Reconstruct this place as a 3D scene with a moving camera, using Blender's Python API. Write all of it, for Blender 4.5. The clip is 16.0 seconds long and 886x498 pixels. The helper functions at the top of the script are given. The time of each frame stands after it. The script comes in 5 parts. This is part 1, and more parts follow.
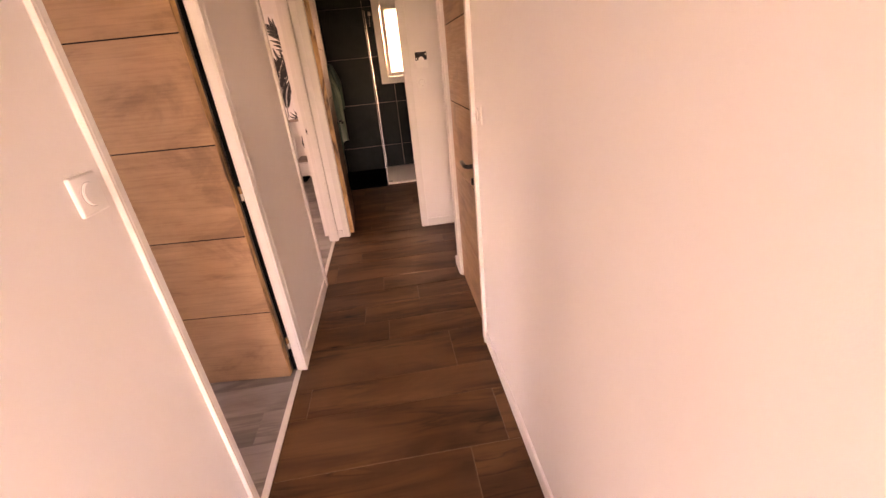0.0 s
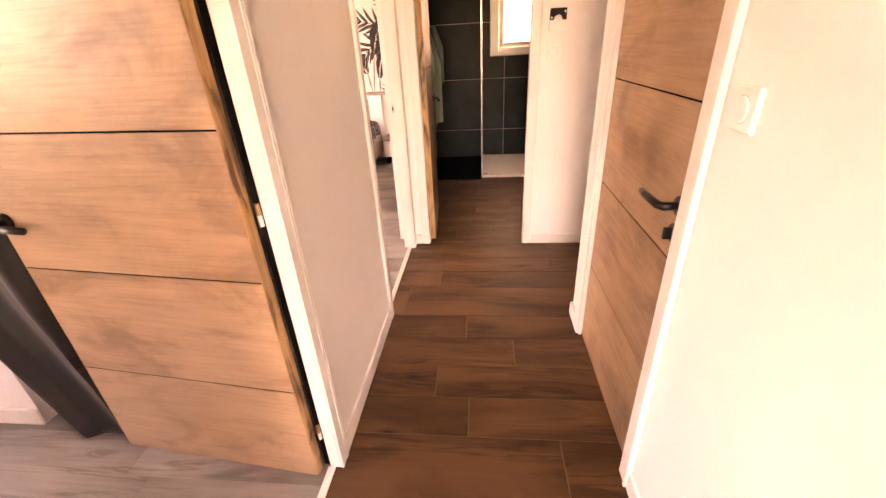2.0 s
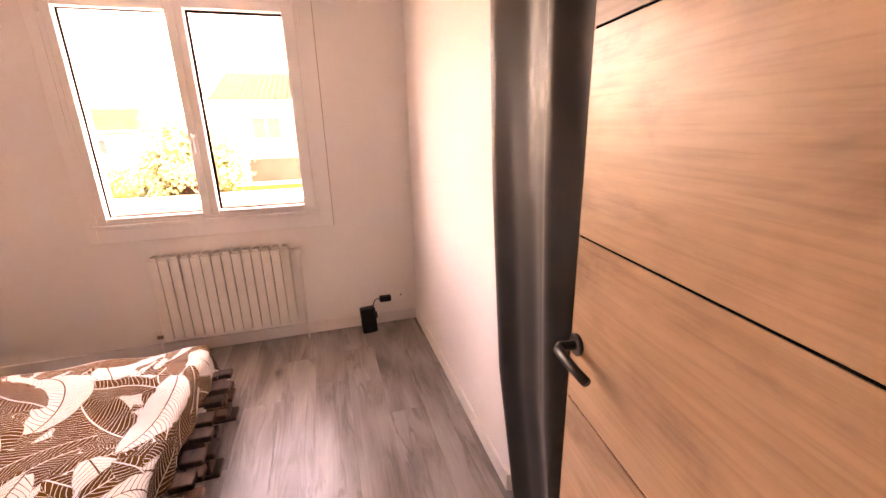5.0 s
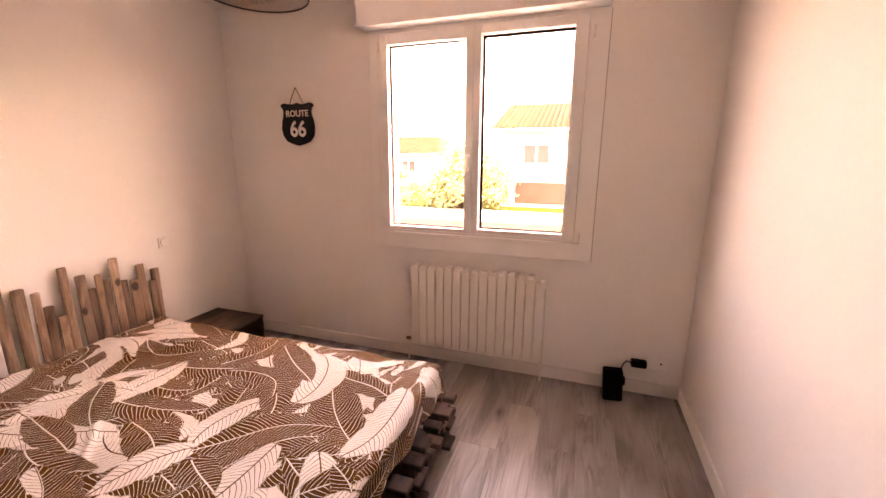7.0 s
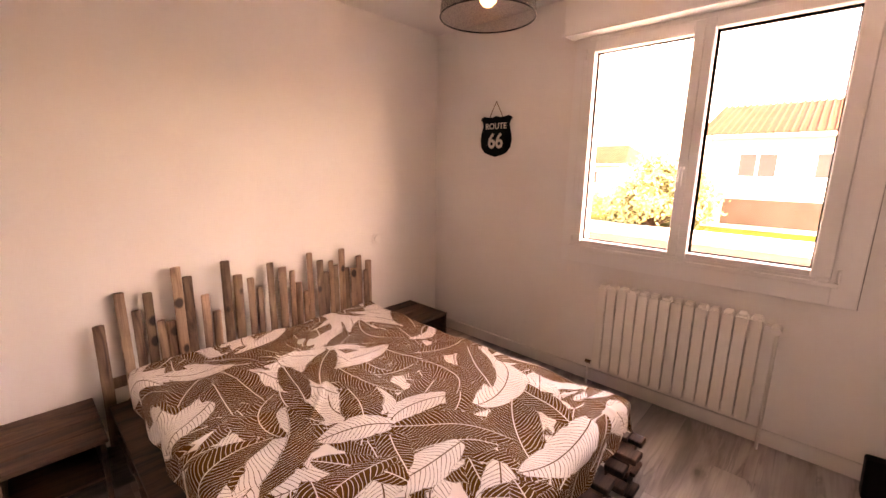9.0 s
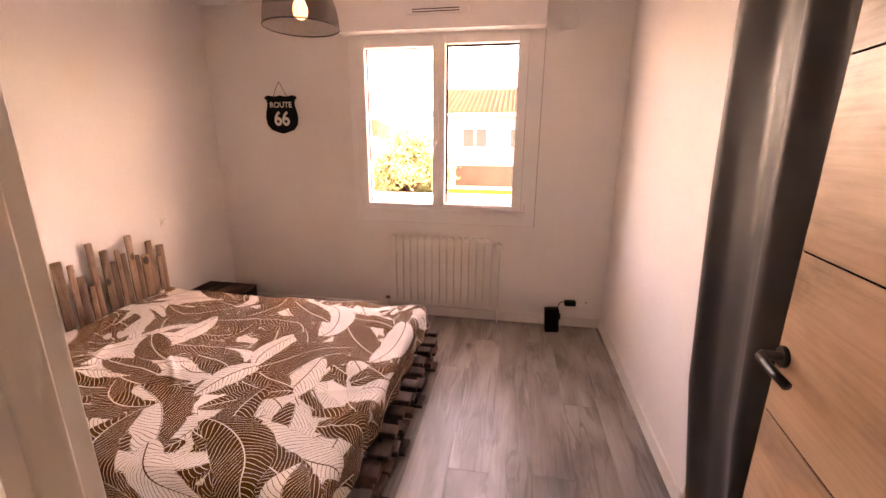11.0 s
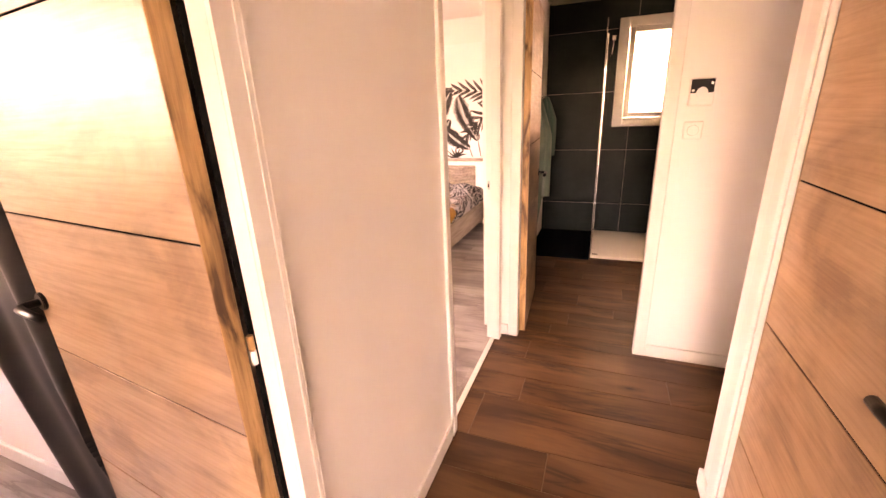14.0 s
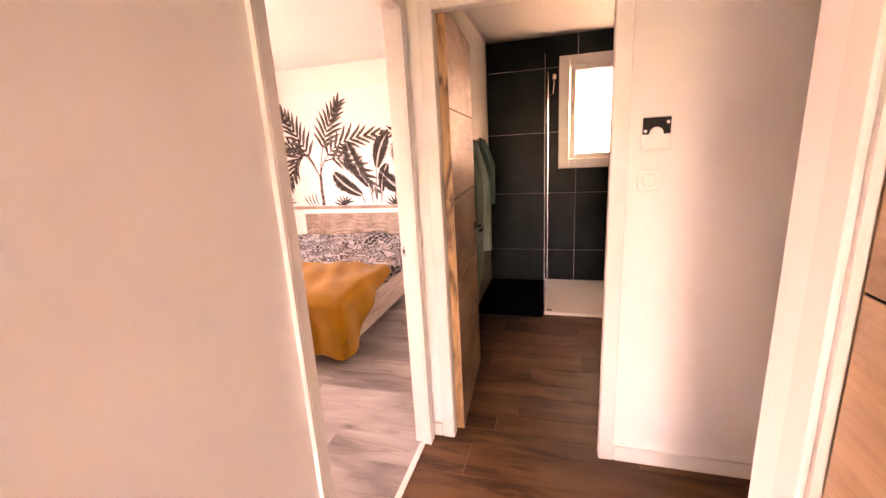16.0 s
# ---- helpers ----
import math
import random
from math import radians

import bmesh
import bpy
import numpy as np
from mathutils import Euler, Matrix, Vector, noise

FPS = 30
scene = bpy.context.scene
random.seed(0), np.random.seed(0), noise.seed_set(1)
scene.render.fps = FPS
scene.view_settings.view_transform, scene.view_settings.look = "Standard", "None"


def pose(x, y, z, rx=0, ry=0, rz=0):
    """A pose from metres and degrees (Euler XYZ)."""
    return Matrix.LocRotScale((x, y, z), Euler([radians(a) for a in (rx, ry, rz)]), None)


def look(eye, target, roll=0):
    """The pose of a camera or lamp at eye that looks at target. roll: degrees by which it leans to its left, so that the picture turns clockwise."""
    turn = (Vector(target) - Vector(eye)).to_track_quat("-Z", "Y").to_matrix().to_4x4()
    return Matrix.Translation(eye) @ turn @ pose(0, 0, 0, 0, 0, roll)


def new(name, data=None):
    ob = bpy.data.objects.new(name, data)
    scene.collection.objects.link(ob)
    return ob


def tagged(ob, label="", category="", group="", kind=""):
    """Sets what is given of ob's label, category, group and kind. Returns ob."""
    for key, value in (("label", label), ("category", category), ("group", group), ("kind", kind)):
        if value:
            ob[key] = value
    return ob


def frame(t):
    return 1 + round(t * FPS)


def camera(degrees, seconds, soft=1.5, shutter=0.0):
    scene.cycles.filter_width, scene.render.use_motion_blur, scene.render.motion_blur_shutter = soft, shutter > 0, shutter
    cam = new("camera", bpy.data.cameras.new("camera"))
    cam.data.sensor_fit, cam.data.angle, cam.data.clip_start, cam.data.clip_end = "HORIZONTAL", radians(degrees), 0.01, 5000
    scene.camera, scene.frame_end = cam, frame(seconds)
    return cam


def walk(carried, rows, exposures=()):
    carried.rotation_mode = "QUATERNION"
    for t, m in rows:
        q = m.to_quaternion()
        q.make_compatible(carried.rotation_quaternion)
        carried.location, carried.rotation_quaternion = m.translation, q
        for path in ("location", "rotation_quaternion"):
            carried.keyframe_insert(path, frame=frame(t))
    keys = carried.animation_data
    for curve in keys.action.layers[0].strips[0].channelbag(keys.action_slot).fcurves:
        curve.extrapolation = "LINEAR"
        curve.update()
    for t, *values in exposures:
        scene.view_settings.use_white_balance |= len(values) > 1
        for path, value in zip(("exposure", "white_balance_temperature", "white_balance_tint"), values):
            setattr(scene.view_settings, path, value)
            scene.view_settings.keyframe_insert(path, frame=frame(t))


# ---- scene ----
cam = camera(95.2, 16.0)
PATH = [
    (0, (0.626, -1.814, 1.453), (0.8, -0.01, 0.607), -5.7),
    (0.5, (0.652, -1.674, 1.394), (0.646, 0.014, 0.322), -6.5),
    (1, (0.6, -1.416, 1.366), (0.6, 0.216, 0.209), -4.6),
    (1.5, (0.561, -1.17, 1.368), (0.55, 0.503, 0.272), -3.1),
    (2, (0.515, -0.922, 1.37), (0.314, 0.851, 0.467), -3.2),
    (2.5, (0.435, -0.693, 1.429), (-0.038, 1.103, 0.687), -2.6),
    (3, (0.326, -0.592, 1.44), (-0.458, 1.132, 0.797), -1.9),
    (3.5, (0.172, -0.52, 1.463), (-0.959, 1.017, 0.865), -1.6),
    (4, (0.041, -0.511, 1.458), (-1.378, 0.761, 0.85), -1.1),
    (4.5, (-0.042, -0.513, 1.463), (-1.707, 0.406, 0.844), -1.5),
    (5, (-0.159, -0.471, 1.453), (-2.001, 0.057, 0.879), -1.4),
    (7.5, (-0.575, -0.563, 1.424), (-2.312, -1.462, 1.006), 0.5),
    (8, (-0.6, -0.614, 1.432), (-2.18, -1.772, 1.03), 0.7),
    (9.1, (-0.47, -0.625, 1.434), (-1.896, -1.955, 1.034), 0.8),
    (10.5, (-0.026, -0.582, 1.437), (-1.831, -1.323, 0.995), 0.8),
    (11, (0.111, -0.593, 1.453), (-1.793, -0.93, 0.94), 0.4),
    (11.5, (0.219, -0.621, 1.421), (-1.676, -0.547, 0.784), -0.5),
    (12, (0.326, -0.656, 1.39), (-1.422, -0.134, 0.569), -2.5),
    (12.5, (0.381, -0.677, 1.378), (-1.133, 0.257, 0.463), -3.5),
    (13, (0.424, -0.722, 1.377), (-0.776, 0.592, 0.465), -3.8),
    (13.5, (0.495, -0.647, 1.393), (-0.407, 0.941, 0.577), -3.1),
    (14, (0.543, -0.499, 1.418), (-0.16, 1.263, 0.784), -2.4),
    (14.5, (0.537, -0.352, 1.429), (-0.012, 1.509, 0.945), -1.6),
    (15, (0.527, -0.155, 1.438), (0.103, 1.753, 1.018), -1.1),
    (15.5, (0.553, -0.016, 1.434), (0.112, 1.885, 0.997), -1.9),
    (16, (0.605, 0.123, 1.444), (0.06, 1.989, 0.975), -3.2),
]
# seconds, stops, kelvin, tint
EXPOSURES = [(0.0, 6.18, 14500, 62), (1.0, 6.55, 14500, 58), (1.5, 6.84, 14500, 51), (2.0, 6.97, 15000, 57), (2.5, 7.02, 16500, 54), (3.0, 7.04, 18000, 61), (4.0, 7.02, 17500, 65), (4.5, 6.82, 15500, 59), (5.0, 6.60, 13000, 57), (7.5, 6.15, 13000, 53), (8.0, 6.13, 13000, 52), (10.5, 6.11, 12700, 54), (12.0, 6.32, 13000, 58), (13.0, 6.80, 13500, 59), (13.5, 7.05, 15000, 60), (14.5, 7.19, 15000, 58), (15.0, 7.18, 13000, 57), (16.0, 7.17, 12300, 62)]
walk(cam, [(t, look(eye, target, roll)) for t, eye, target, roll in PATH], EXPOSURES)

# ---- world and large lights ----
SUN_UP, SUN_TURN = radians(52), radians(6)
world = bpy.data.worlds.new("sky")
scene.world = world
world.use_nodes = True
wn = world.node_tree
sky = wn.nodes.new("ShaderNodeTexSky")
sky.sky_type, sky.sun_disc, sky.sun_elevation, sky.sun_rotation = "NISHITA", False, SUN_UP, SUN_TURN
sky.air_density, sky.dust_density, sky.ozone_density = 1.0, 3.0, 1.0
haze = wn.nodes.new("ShaderNodeMix")
haze.data_type, haze.blend_type = "RGBA", "MULTIPLY"
haze.inputs[0].default_value, haze.inputs[7].default_value = 1.0, (1.0, 0.94, 0.84, 1)
wn.links.new(sky.outputs[0], haze.inputs[6])
wn.links.new(haze.outputs[2], wn.nodes["Background"].inputs[0])
wn.nodes["Background"].inputs[1].default_value = 0.15
sun_data = bpy.data.lights.new("sun", "SUN")
sun_data.energy, sun_data.angle, sun_data.color = 0.5, radians(12), (1.0, 0.95, 0.86)
sun = new("sun", sun_data)
sun_way = Vector((math.sin(SUN_TURN) * math.cos(SUN_UP), math.cos(SUN_TURN) * math.cos(SUN_UP), math.sin(SUN_UP)))
sun.matrix_world = look(sun_way * 40, (0, 0, 0))


def area_lamp(name, eye, target, wide, high, watts, colour=(1, 0.97, 0.93)):
    """Area lamp standing in for sky light at an opening, known or added."""
    data = bpy.data.lights.new(name, "AREA")
    data.shape, data.size, data.size_y, data.energy, data.color = "RECTANGLE", wide, high, watts, colour
    ob = new(name, data)
    ob.matrix_world = look(eye, target)
    return ob


CEIL = 2.475
# added fill lamp; the opening at the hall's south end is made up
area_lamp("hall_fill_light", (0.50, -3.59, 1.45), (0.42, 0.4, 1.35), 0.82, 1.76, 0.066)
# added fill for the palm bedroom, at an unseen, assumed window
area_lamp("palm_fill_light", (-3.25, 2.5, 1.55), (-1.0, 2.8, 1.0), 1.2, 1.2, 0.21)
area_lamp("bath_window_light", (0.98, 4.74, 1.74), (0.98, 3.0, 1.5), 0.5, 0.78, 0.012)

# ---- materials ----


def material(name, colour, rough=0.6, metal=0.0):
    m = bpy.data.materials.new(name)
    m.use_nodes = True
    b = m.node_tree.nodes["Principled BSDF"]
    b.inputs["Base Color"].default_value = (*colour, 1)
    b.inputs["Roughness"].default_value, b.inputs["Metallic"].default_value = rough, metal
    return m


def node(m, kind, **sets):
    n = m.node_tree.nodes.new(kind)
    for key, value in sets.items():
        n.inputs[key.replace("_", " ")].default_value = value
    return n


def wire(m, a, b):
    m.node_tree.links.new(a, b)


def bsdf(m):
    return m.node_tree.nodes["Principled BSDF"]


def coords(m, scale=(1, 1, 1), spread=0.0):
    """Object coordinates, scaled; spread shifts each object by its random number."""
    tc = m.node_tree.nodes.new("ShaderNodeTexCoord")
    mp = node(m, "ShaderNodeMapping", Scale=scale)
    wire(m, tc.outputs["Object"], mp.inputs["Vector"])
    if spread:
        info = m.node_tree.nodes.new("ShaderNodeObjectInfo")
        mul = m.node_tree.nodes.new("ShaderNodeVectorMath")
        mul.operation = "SCALE"
        mul.inputs[0].default_value = (1.0, 3.7, 7.3)
        factor = m.node_tree.nodes.new("ShaderNodeMath")
        factor.operation = "MULTIPLY"
        factor.inputs[1].default_value = spread
        wire(m, info.outputs["Random"], factor.inputs[0])
        wire(m, factor.outputs[0], mul.inputs["Scale"])
        wire(m, mul.outputs[0], mp.inputs["Location"])
    return mp.outputs["Vector"]


def ramp(m, source, stops):
    r = m.node_tree.nodes.new("ShaderNodeValToRGB")
    while len(r.color_ramp.elements) < len(stops):
        r.color_ramp.elements.new(0.5)
    for e, (at, c) in zip(r.color_ramp.elements, stops):
        e.position, e.color = at, (*c, 1)
    wire(m, source, r.inputs[0])
    return r.outputs[0]


def bump(m, source, strength=0.1, distance=0.01):
    b = node(m, "ShaderNodeBump", Strength=strength, Distance=distance)
    wire(m, source, b.inputs["Height"])
    wire(m, b.outputs[0], bsdf(m).inputs["Normal"])


def mix(m, factor, a, b, kind="MIX"):
    n = m.node_tree.nodes.new("ShaderNodeMix")
    n.data_type, n.blend_type = "RGBA", kind
    for value, slot in ((factor, n.inputs[0]), (a, n.inputs[6]), (b, n.inputs[7])):
        if hasattr(value, "links"):
            wire(m, value, slot)
        elif isinstance(value, tuple):
            slot.default_value = (*value, 1)
        else:
            slot.default_value = value
    return n.outputs[2]


def noise_of(m, vector, scale, detail=4.0, rough=0.5, distortion=0.0):
    n = node(m, "ShaderNodeTexNoise", Scale=scale, Detail=detail, Roughness=rough, Distortion=distortion)
    wire(m, vector, n.inputs["Vector"])
    return n.outputs[0]


def painted(name, colour, rough=0.55, grain=260.0, depth=0.05, mottle=0.05):
    """Painted surface: slight mottle, roller or brush grain."""
    m = material(name, colour, rough)
    v = coords(m)
    big = noise_of(m, v, 1.6, 3)
    dark = tuple(c * (1 - mottle) for c in colour)
    wire(m, ramp(m, big, [(0.3, dark), (0.7, colour)]), bsdf(m).inputs["Base Color"])
    bump(m, noise_of(m, v, grain, 2), depth, 0.004)
    return m


def wood(name, light, mid, dark, scale, rough=0.4, knots=0.0, spread=0.0, depth=0.12, contrast=1.0, streaks=0.45, vary=0.0, flame=0.0, blotch=0.0, shine=0.5, knot_size=0.11):
    """Wood with the grain along the axis whose scale is the smallest: broad flames, fine streaks, knots."""
    m = material(name, mid, rough)
    v = coords(m, scale, spread)
    low = min(scale)
    fine = coords(m, tuple(q * (0.55 if q == low else 3.2) for q in scale), spread)
    broad = noise_of(m, v, 1.0, 4, 0.55, 0.9)
    thin = noise_of(m, fine, 3.0, 5, 0.6, 0.2)
    half = 0.20 / contrast
    base_colour = ramp(m, broad, [(0.5 - half, dark), (0.5 - half * 0.15, mid), (0.5 + half, light)])
    streak = ramp(m, thin, [(0.36, (0.45, 0.40, 0.36)), (0.56, (1, 1, 1))])
    col = mix(m, streaks, base_colour, streak, "MULTIPLY")
    if flame:
        grain = noise_of(m, v, 0.62, 3, 0.5, 1.8)
        line = ramp(m, grain, [(0.40, (1, 1, 1)), (0.455, (0.16, 0.12, 0.10)), (0.49, (0.75, 0.72, 0.70)), (0.56, (1, 1, 1))])
        col = mix(m, flame, col, line, "MULTIPLY")
    if blotch:
        cloud = noise_of(m, coords(m, tuple(q * (0.9 if q == low else 0.38) for q in scale), spread), 1.0, 6, 0.6, 0.6)
        stain = ramp(m, cloud, [(0.37, (0.44, 0.38, 0.36)), (0.49, (0.86, 0.83, 0.81)), (0.60, (1, 1, 1))])
        col = mix(m, blotch, col, stain, "MULTIPLY")
    bsdf(m).inputs["Specular IOR Level"].default_value = shine
    if knots:
        v2 = coords(m, knots if isinstance(knots, tuple) else tuple(q * knots for q in scale), spread)
        vor = node(m, "ShaderNodeTexVoronoi", Scale=1.0, Randomness=1.0)
        wire(m, v2, vor.inputs["Vector"])
        k = ramp(m, vor.outputs["Distance"], [(knot_size * 0.7, (1, 1, 1)), (knot_size, (0, 0, 0))])
        col = mix(m, k, col, tuple(c * 0.4 for c in dark))
    if vary:
        info = m.node_tree.nodes.new("ShaderNodeObjectInfo")
        tone = ramp(m, info.outputs["Random"], [(0.0, (1 - vary,) * 3), (1.0, (1 + vary * 0.6,) * 3)])
        col = mix(m, 1.0, col, tone, "MULTIPLY")
    wire(m, col, bsdf(m).inputs["Base Color"])
    gloss = ramp(m, thin, [(0.2, (rough + 0.12,) * 3), (0.8, (rough - 0.06,) * 3)])
    wire(m, gloss, bsdf(m).inputs["Roughness"])
    bump(m, thin, depth, 0.002)
    return m


def floor_wood(name, light, mid, dark, stain, rough, shine, vary, stains=0.8, knots=0.8, grain=0.25):
    """Printed boards along x: soft clouds of tone, fine grain, sparse wavy stains and dark knots, a tone of its own for each board."""
    m = material(name, mid, rough)
    spread = 60.0
    cloud = noise_of(m, coords(m, (1.5, 5.5, 4.0), spread), 1.0, 4, 0.5, 0.5)
    col = ramp(m, cloud, [(0.33, dark), (0.50, mid), (0.65, light)])
    thin = noise_of(m, coords(m, (3.0, 85.0, 40.0), spread), 1.0, 4, 0.6, 0.3)
    col = mix(m, grain, col, ramp(m, thin, [(0.32, (0.55, 0.52, 0.50)), (0.60, (1, 1, 1))]), "MULTIPLY")
    vein = noise_of(m, coords(m, (1.3, 11.0, 4.0), spread), 1.0, 5, 0.55, 0.8)
    where = noise_of(m, coords(m, (1.1, 4.5, 3.0), spread * 1.3), 1.0, 2)
    line = ramp(m, vein, [(0.440, (0, 0, 0)), (0.475, (1, 1, 1)), (0.500, (0.55, 0.55, 0.55)), (0.540, (0, 0, 0))])
    mask = ramp(m, where, [(0.42, (0, 0, 0)), (0.56, (stains,) * 3)])
    col = mix(m, mix(m, 1.0, line, mask, "MULTIPLY"), col, stain)
    warp = noise_of(m, coords(m, (7.0, 12.0, 6.0), spread), 1.0, 3)
    kv = coords(m, (2.1, 5.2, 0.01), spread)
    add = m.node_tree.nodes.new("ShaderNodeVectorMath")
    add.operation = "MULTIPLY_ADD"
    wire(m, warp, add.inputs[0])
    add.inputs[1].default_value = (0.22, 0.22, 0.0)
    wire(m, kv, add.inputs[2])
    vor = node(m, "ShaderNodeTexVoronoi", Scale=1.0, Randomness=1.0)
    wire(m, add.outputs[0], vor.inputs["Vector"])
    spot = ramp(m, vor.outputs["Distance"], [(0.035, (knots,) * 3), (0.075, (knots * 0.45,) * 3), (0.17, (0, 0, 0))])
    pick = ramp(m, vor.outputs["Color"], [(0.45, (0, 0, 0)), (0.60, (1, 1, 1))])
    col = mix(m, mix(m, 1.0, spot, pick, "MULTIPLY"), col, stain)
    info = m.node_tree.nodes.new("ShaderNodeObjectInfo")
    tone = ramp(m, info.outputs["Random"], [(0.0, (1 - vary,) * 3), (1.0, (1 + vary * 0.6,) * 3)])
    wire(m, mix(m, 1.0, col, tone, "MULTIPLY"), bsdf(m).inputs["Base Color"])
    wire(m, ramp(m, cloud, [(0.25, (rough + 0.07,) * 3), (0.75, (rough - 0.05,) * 3)]), bsdf(m).inputs["Roughness"])
    bsdf(m).inputs["Specular IOR Level"].default_value = shine
    bump(m, thin, 0.05, 0.002)
    return m


WALL = painted("wall_paint", (0.79, 0.765, 0.74), 0.6, 240, 0.06)
CEILING = painted("ceiling_paint", (0.74, 0.72, 0.70), 0.75, 180, 0.05)
TRIM = painted("trim_paint", (0.72, 0.695, 0.665), 0.42, 120, 0.03)
PVC = painted("white_pvc", (0.80, 0.785, 0.77), 0.3, 60, 0.01, 0.02)
ENAMEL = painted("white_enamel", (0.78, 0.75, 0.70), 0.32, 90, 0.02)
RING = material("grey_ring", (0.45, 0.42, 0.40), 0.5)
PLASTIC = painted("white_plastic", (0.80, 0.78, 0.75), 0.35, 60, 0.01, 0.02)
BLACK = painted("black_plastic", (0.006, 0.006, 0.0065), 0.45, 200, 0.03)
bsdf(BLACK).inputs["Specular IOR Level"].default_value = 0.15
BLACK_METAL = material("black_metal", (0.006, 0.006, 0.006), 0.30, 0.0)
bsdf(BLACK_METAL).inputs["Specular IOR Level"].default_value = 0.35
# near-black: dark parts, plus shade painted into the hinge gap, slots and holes
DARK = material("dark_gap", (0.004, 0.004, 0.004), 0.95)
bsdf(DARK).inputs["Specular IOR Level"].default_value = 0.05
BRASS = material("brass_screw", (0.20, 0.13, 0.08), 0.35, 1.0)
EDGE_METAL = material("dull_profile", (0.30, 0.30, 0.29), 0.42, 0.6)
CHROME = material("chrome", (0.62, 0.62, 0.62), 0.22, 1.0)
OAK = wood("oak_veneer", (0.47, 0.288, 0.176), (0.415, 0.248, 0.147), (0.330, 0.188, 0.106), (2.6, 6.0, 12.0), 0.36, 0.0, 40.0, 0.06, 0.5, 0.26, 0.0, 0.0, 0.75, 0.6)
OAK_EDGE = wood("oak_edge", (0.56, 0.32, 0.15), (0.42, 0.23, 0.10), (0.10, 0.045, 0.018), (16, 16, 4.0), 0.5, 0.6, 9.0, 0.2, 1.5, 0.5)
PLANK_TILE = floor_wood("brown_wood_tile", (0.142, 0.066, 0.0300), (0.094, 0.0415, 0.0180), (0.054, 0.0228, 0.0098), (0.012, 0.0048, 0.0020), 0.42, 0.22, 0.16, 0.6, 1.0, 0.28)
GROUT = painted("tile_grout", (0.13, 0.078, 0.048), 0.85, 300, 0.1)
LAMINATE = floor_wood("grey_laminate", (0.365, 0.333, 0.312), (0.28, 0.251, 0.232), (0.162, 0.142, 0.130), (0.085, 0.071, 0.063), 0.37, 0.5, 0.15, 0.55, 0.95, 0.32)
SEAM = material("laminate_seam", (0.17, 0.15, 0.135), 0.8)
PINE = wood("rough_pine", (0.43, 0.295, 0.205), (0.265, 0.165, 0.112), (0.090, 0.045, 0.029), (16, 16, 3.0), 0.62, (9.0, 9.0, 6.5), 30.0, 0.2, 1.0, 0.4, 0.42, knot_size=0.24)
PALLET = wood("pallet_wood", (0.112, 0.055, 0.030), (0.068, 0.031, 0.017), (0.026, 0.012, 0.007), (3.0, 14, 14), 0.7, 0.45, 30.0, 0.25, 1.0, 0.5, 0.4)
GREY_WOOD = wood("grey_beige_wood", (0.46, 0.38, 0.31), (0.36, 0.29, 0.235), (0.22, 0.17, 0.135), (9, 1.8, 9), 0.5, 0.0, 6.0, 0.06)


def cloth(name, colour, rough=0.9, weave=900.0, depth=0.15, sheen=0.2):
    m = material(name, colour, rough)
    v = coords(m)
    big = noise_of(m, v, 5.0, 4)
    wire(m, ramp(m, big, [(0.25, tuple(c * 0.75 for c in colour)), (0.75, tuple(min(1, c * 1.15) for c in colour))]), bsdf(m).inputs["Base Color"])
    bump(m, noise_of(m, v, weave, 2), depth, 0.002)
    bsdf(m).inputs["Sheen Weight"].default_value = sheen
    return m


CURTAIN = cloth("grey_curtain_cloth", (0.014, 0.0125, 0.0125), 0.45, 700, 0.1, 0.05)
TOWEL = cloth("sage_towel_cloth", (0.145, 0.235, 0.195), 0.95, 320, 0.6, 0.4)
THROW = cloth("mustard_throw_cloth", (0.235, 0.098, 0.0035), 0.85, 420, 0.4, 0.08)
bsdf(THROW).inputs["Specular IOR Level"].default_value = 0.15
RUG = cloth("navy_bath_mat", (0.002, 0.006, 0.009), 0.9, 300, 0.5, 0.0)
bsdf(RUG).inputs["Specular IOR Level"].default_value = 0.03
ROPE = cloth("jute_rope", (0.25, 0.15, 0.08), 0.9, 500, 0.3, 0.0)

SLATE = material("slate_tile", (0.012, 0.018, 0.019), 0.38)
bsdf(SLATE).inputs["Specular IOR Level"].default_value = 0.10
sv = coords(SLATE, (1, 1, 1), 5.0)
wire(SLATE, ramp(SLATE, noise_of(SLATE, sv, 3.5, 6, 0.6), [(0.3, (0.006, 0.0105, 0.011)), (0.7, (0.014, 0.022, 0.0225))]), bsdf(SLATE).inputs["Base Color"])
bump(SLATE, noise_of(SLATE, sv, 60, 4), 0.05, 0.003)
PALE_GROUT = painted("pale_grout", (0.30, 0.31, 0.30), 0.85, 200, 0.1)
TRAY = painted("shower_tray_resin", (0.78, 0.765, 0.74), 0.42, 300, 0.15)

GLASS = material("clear_glass", (0.93, 0.97, 0.95), 0.0)
bsdf(GLASS).inputs["Transmission Weight"].default_value = 1.0
bsdf(GLASS).inputs["IOR"].default_value = 1.45
PANE = material("window_glass", (0.92, 0.92, 0.91), 0.0)
bsdf(PANE).inputs["Transmission Weight"].default_value = 1.0
bsdf(PANE).inputs["IOR"].default_value = 1.02
FROST = bpy.data.materials.new("frosted_glass")
FROST.use_nodes = True
fn = FROST.node_tree
trans = fn.nodes.new("ShaderNodeBsdfTranslucent")
trans.inputs[0].default_value = (0.50, 0.49, 0.46, 1)
fn.links.new(trans.outputs[0], fn.nodes["Material Output"].inputs[0])


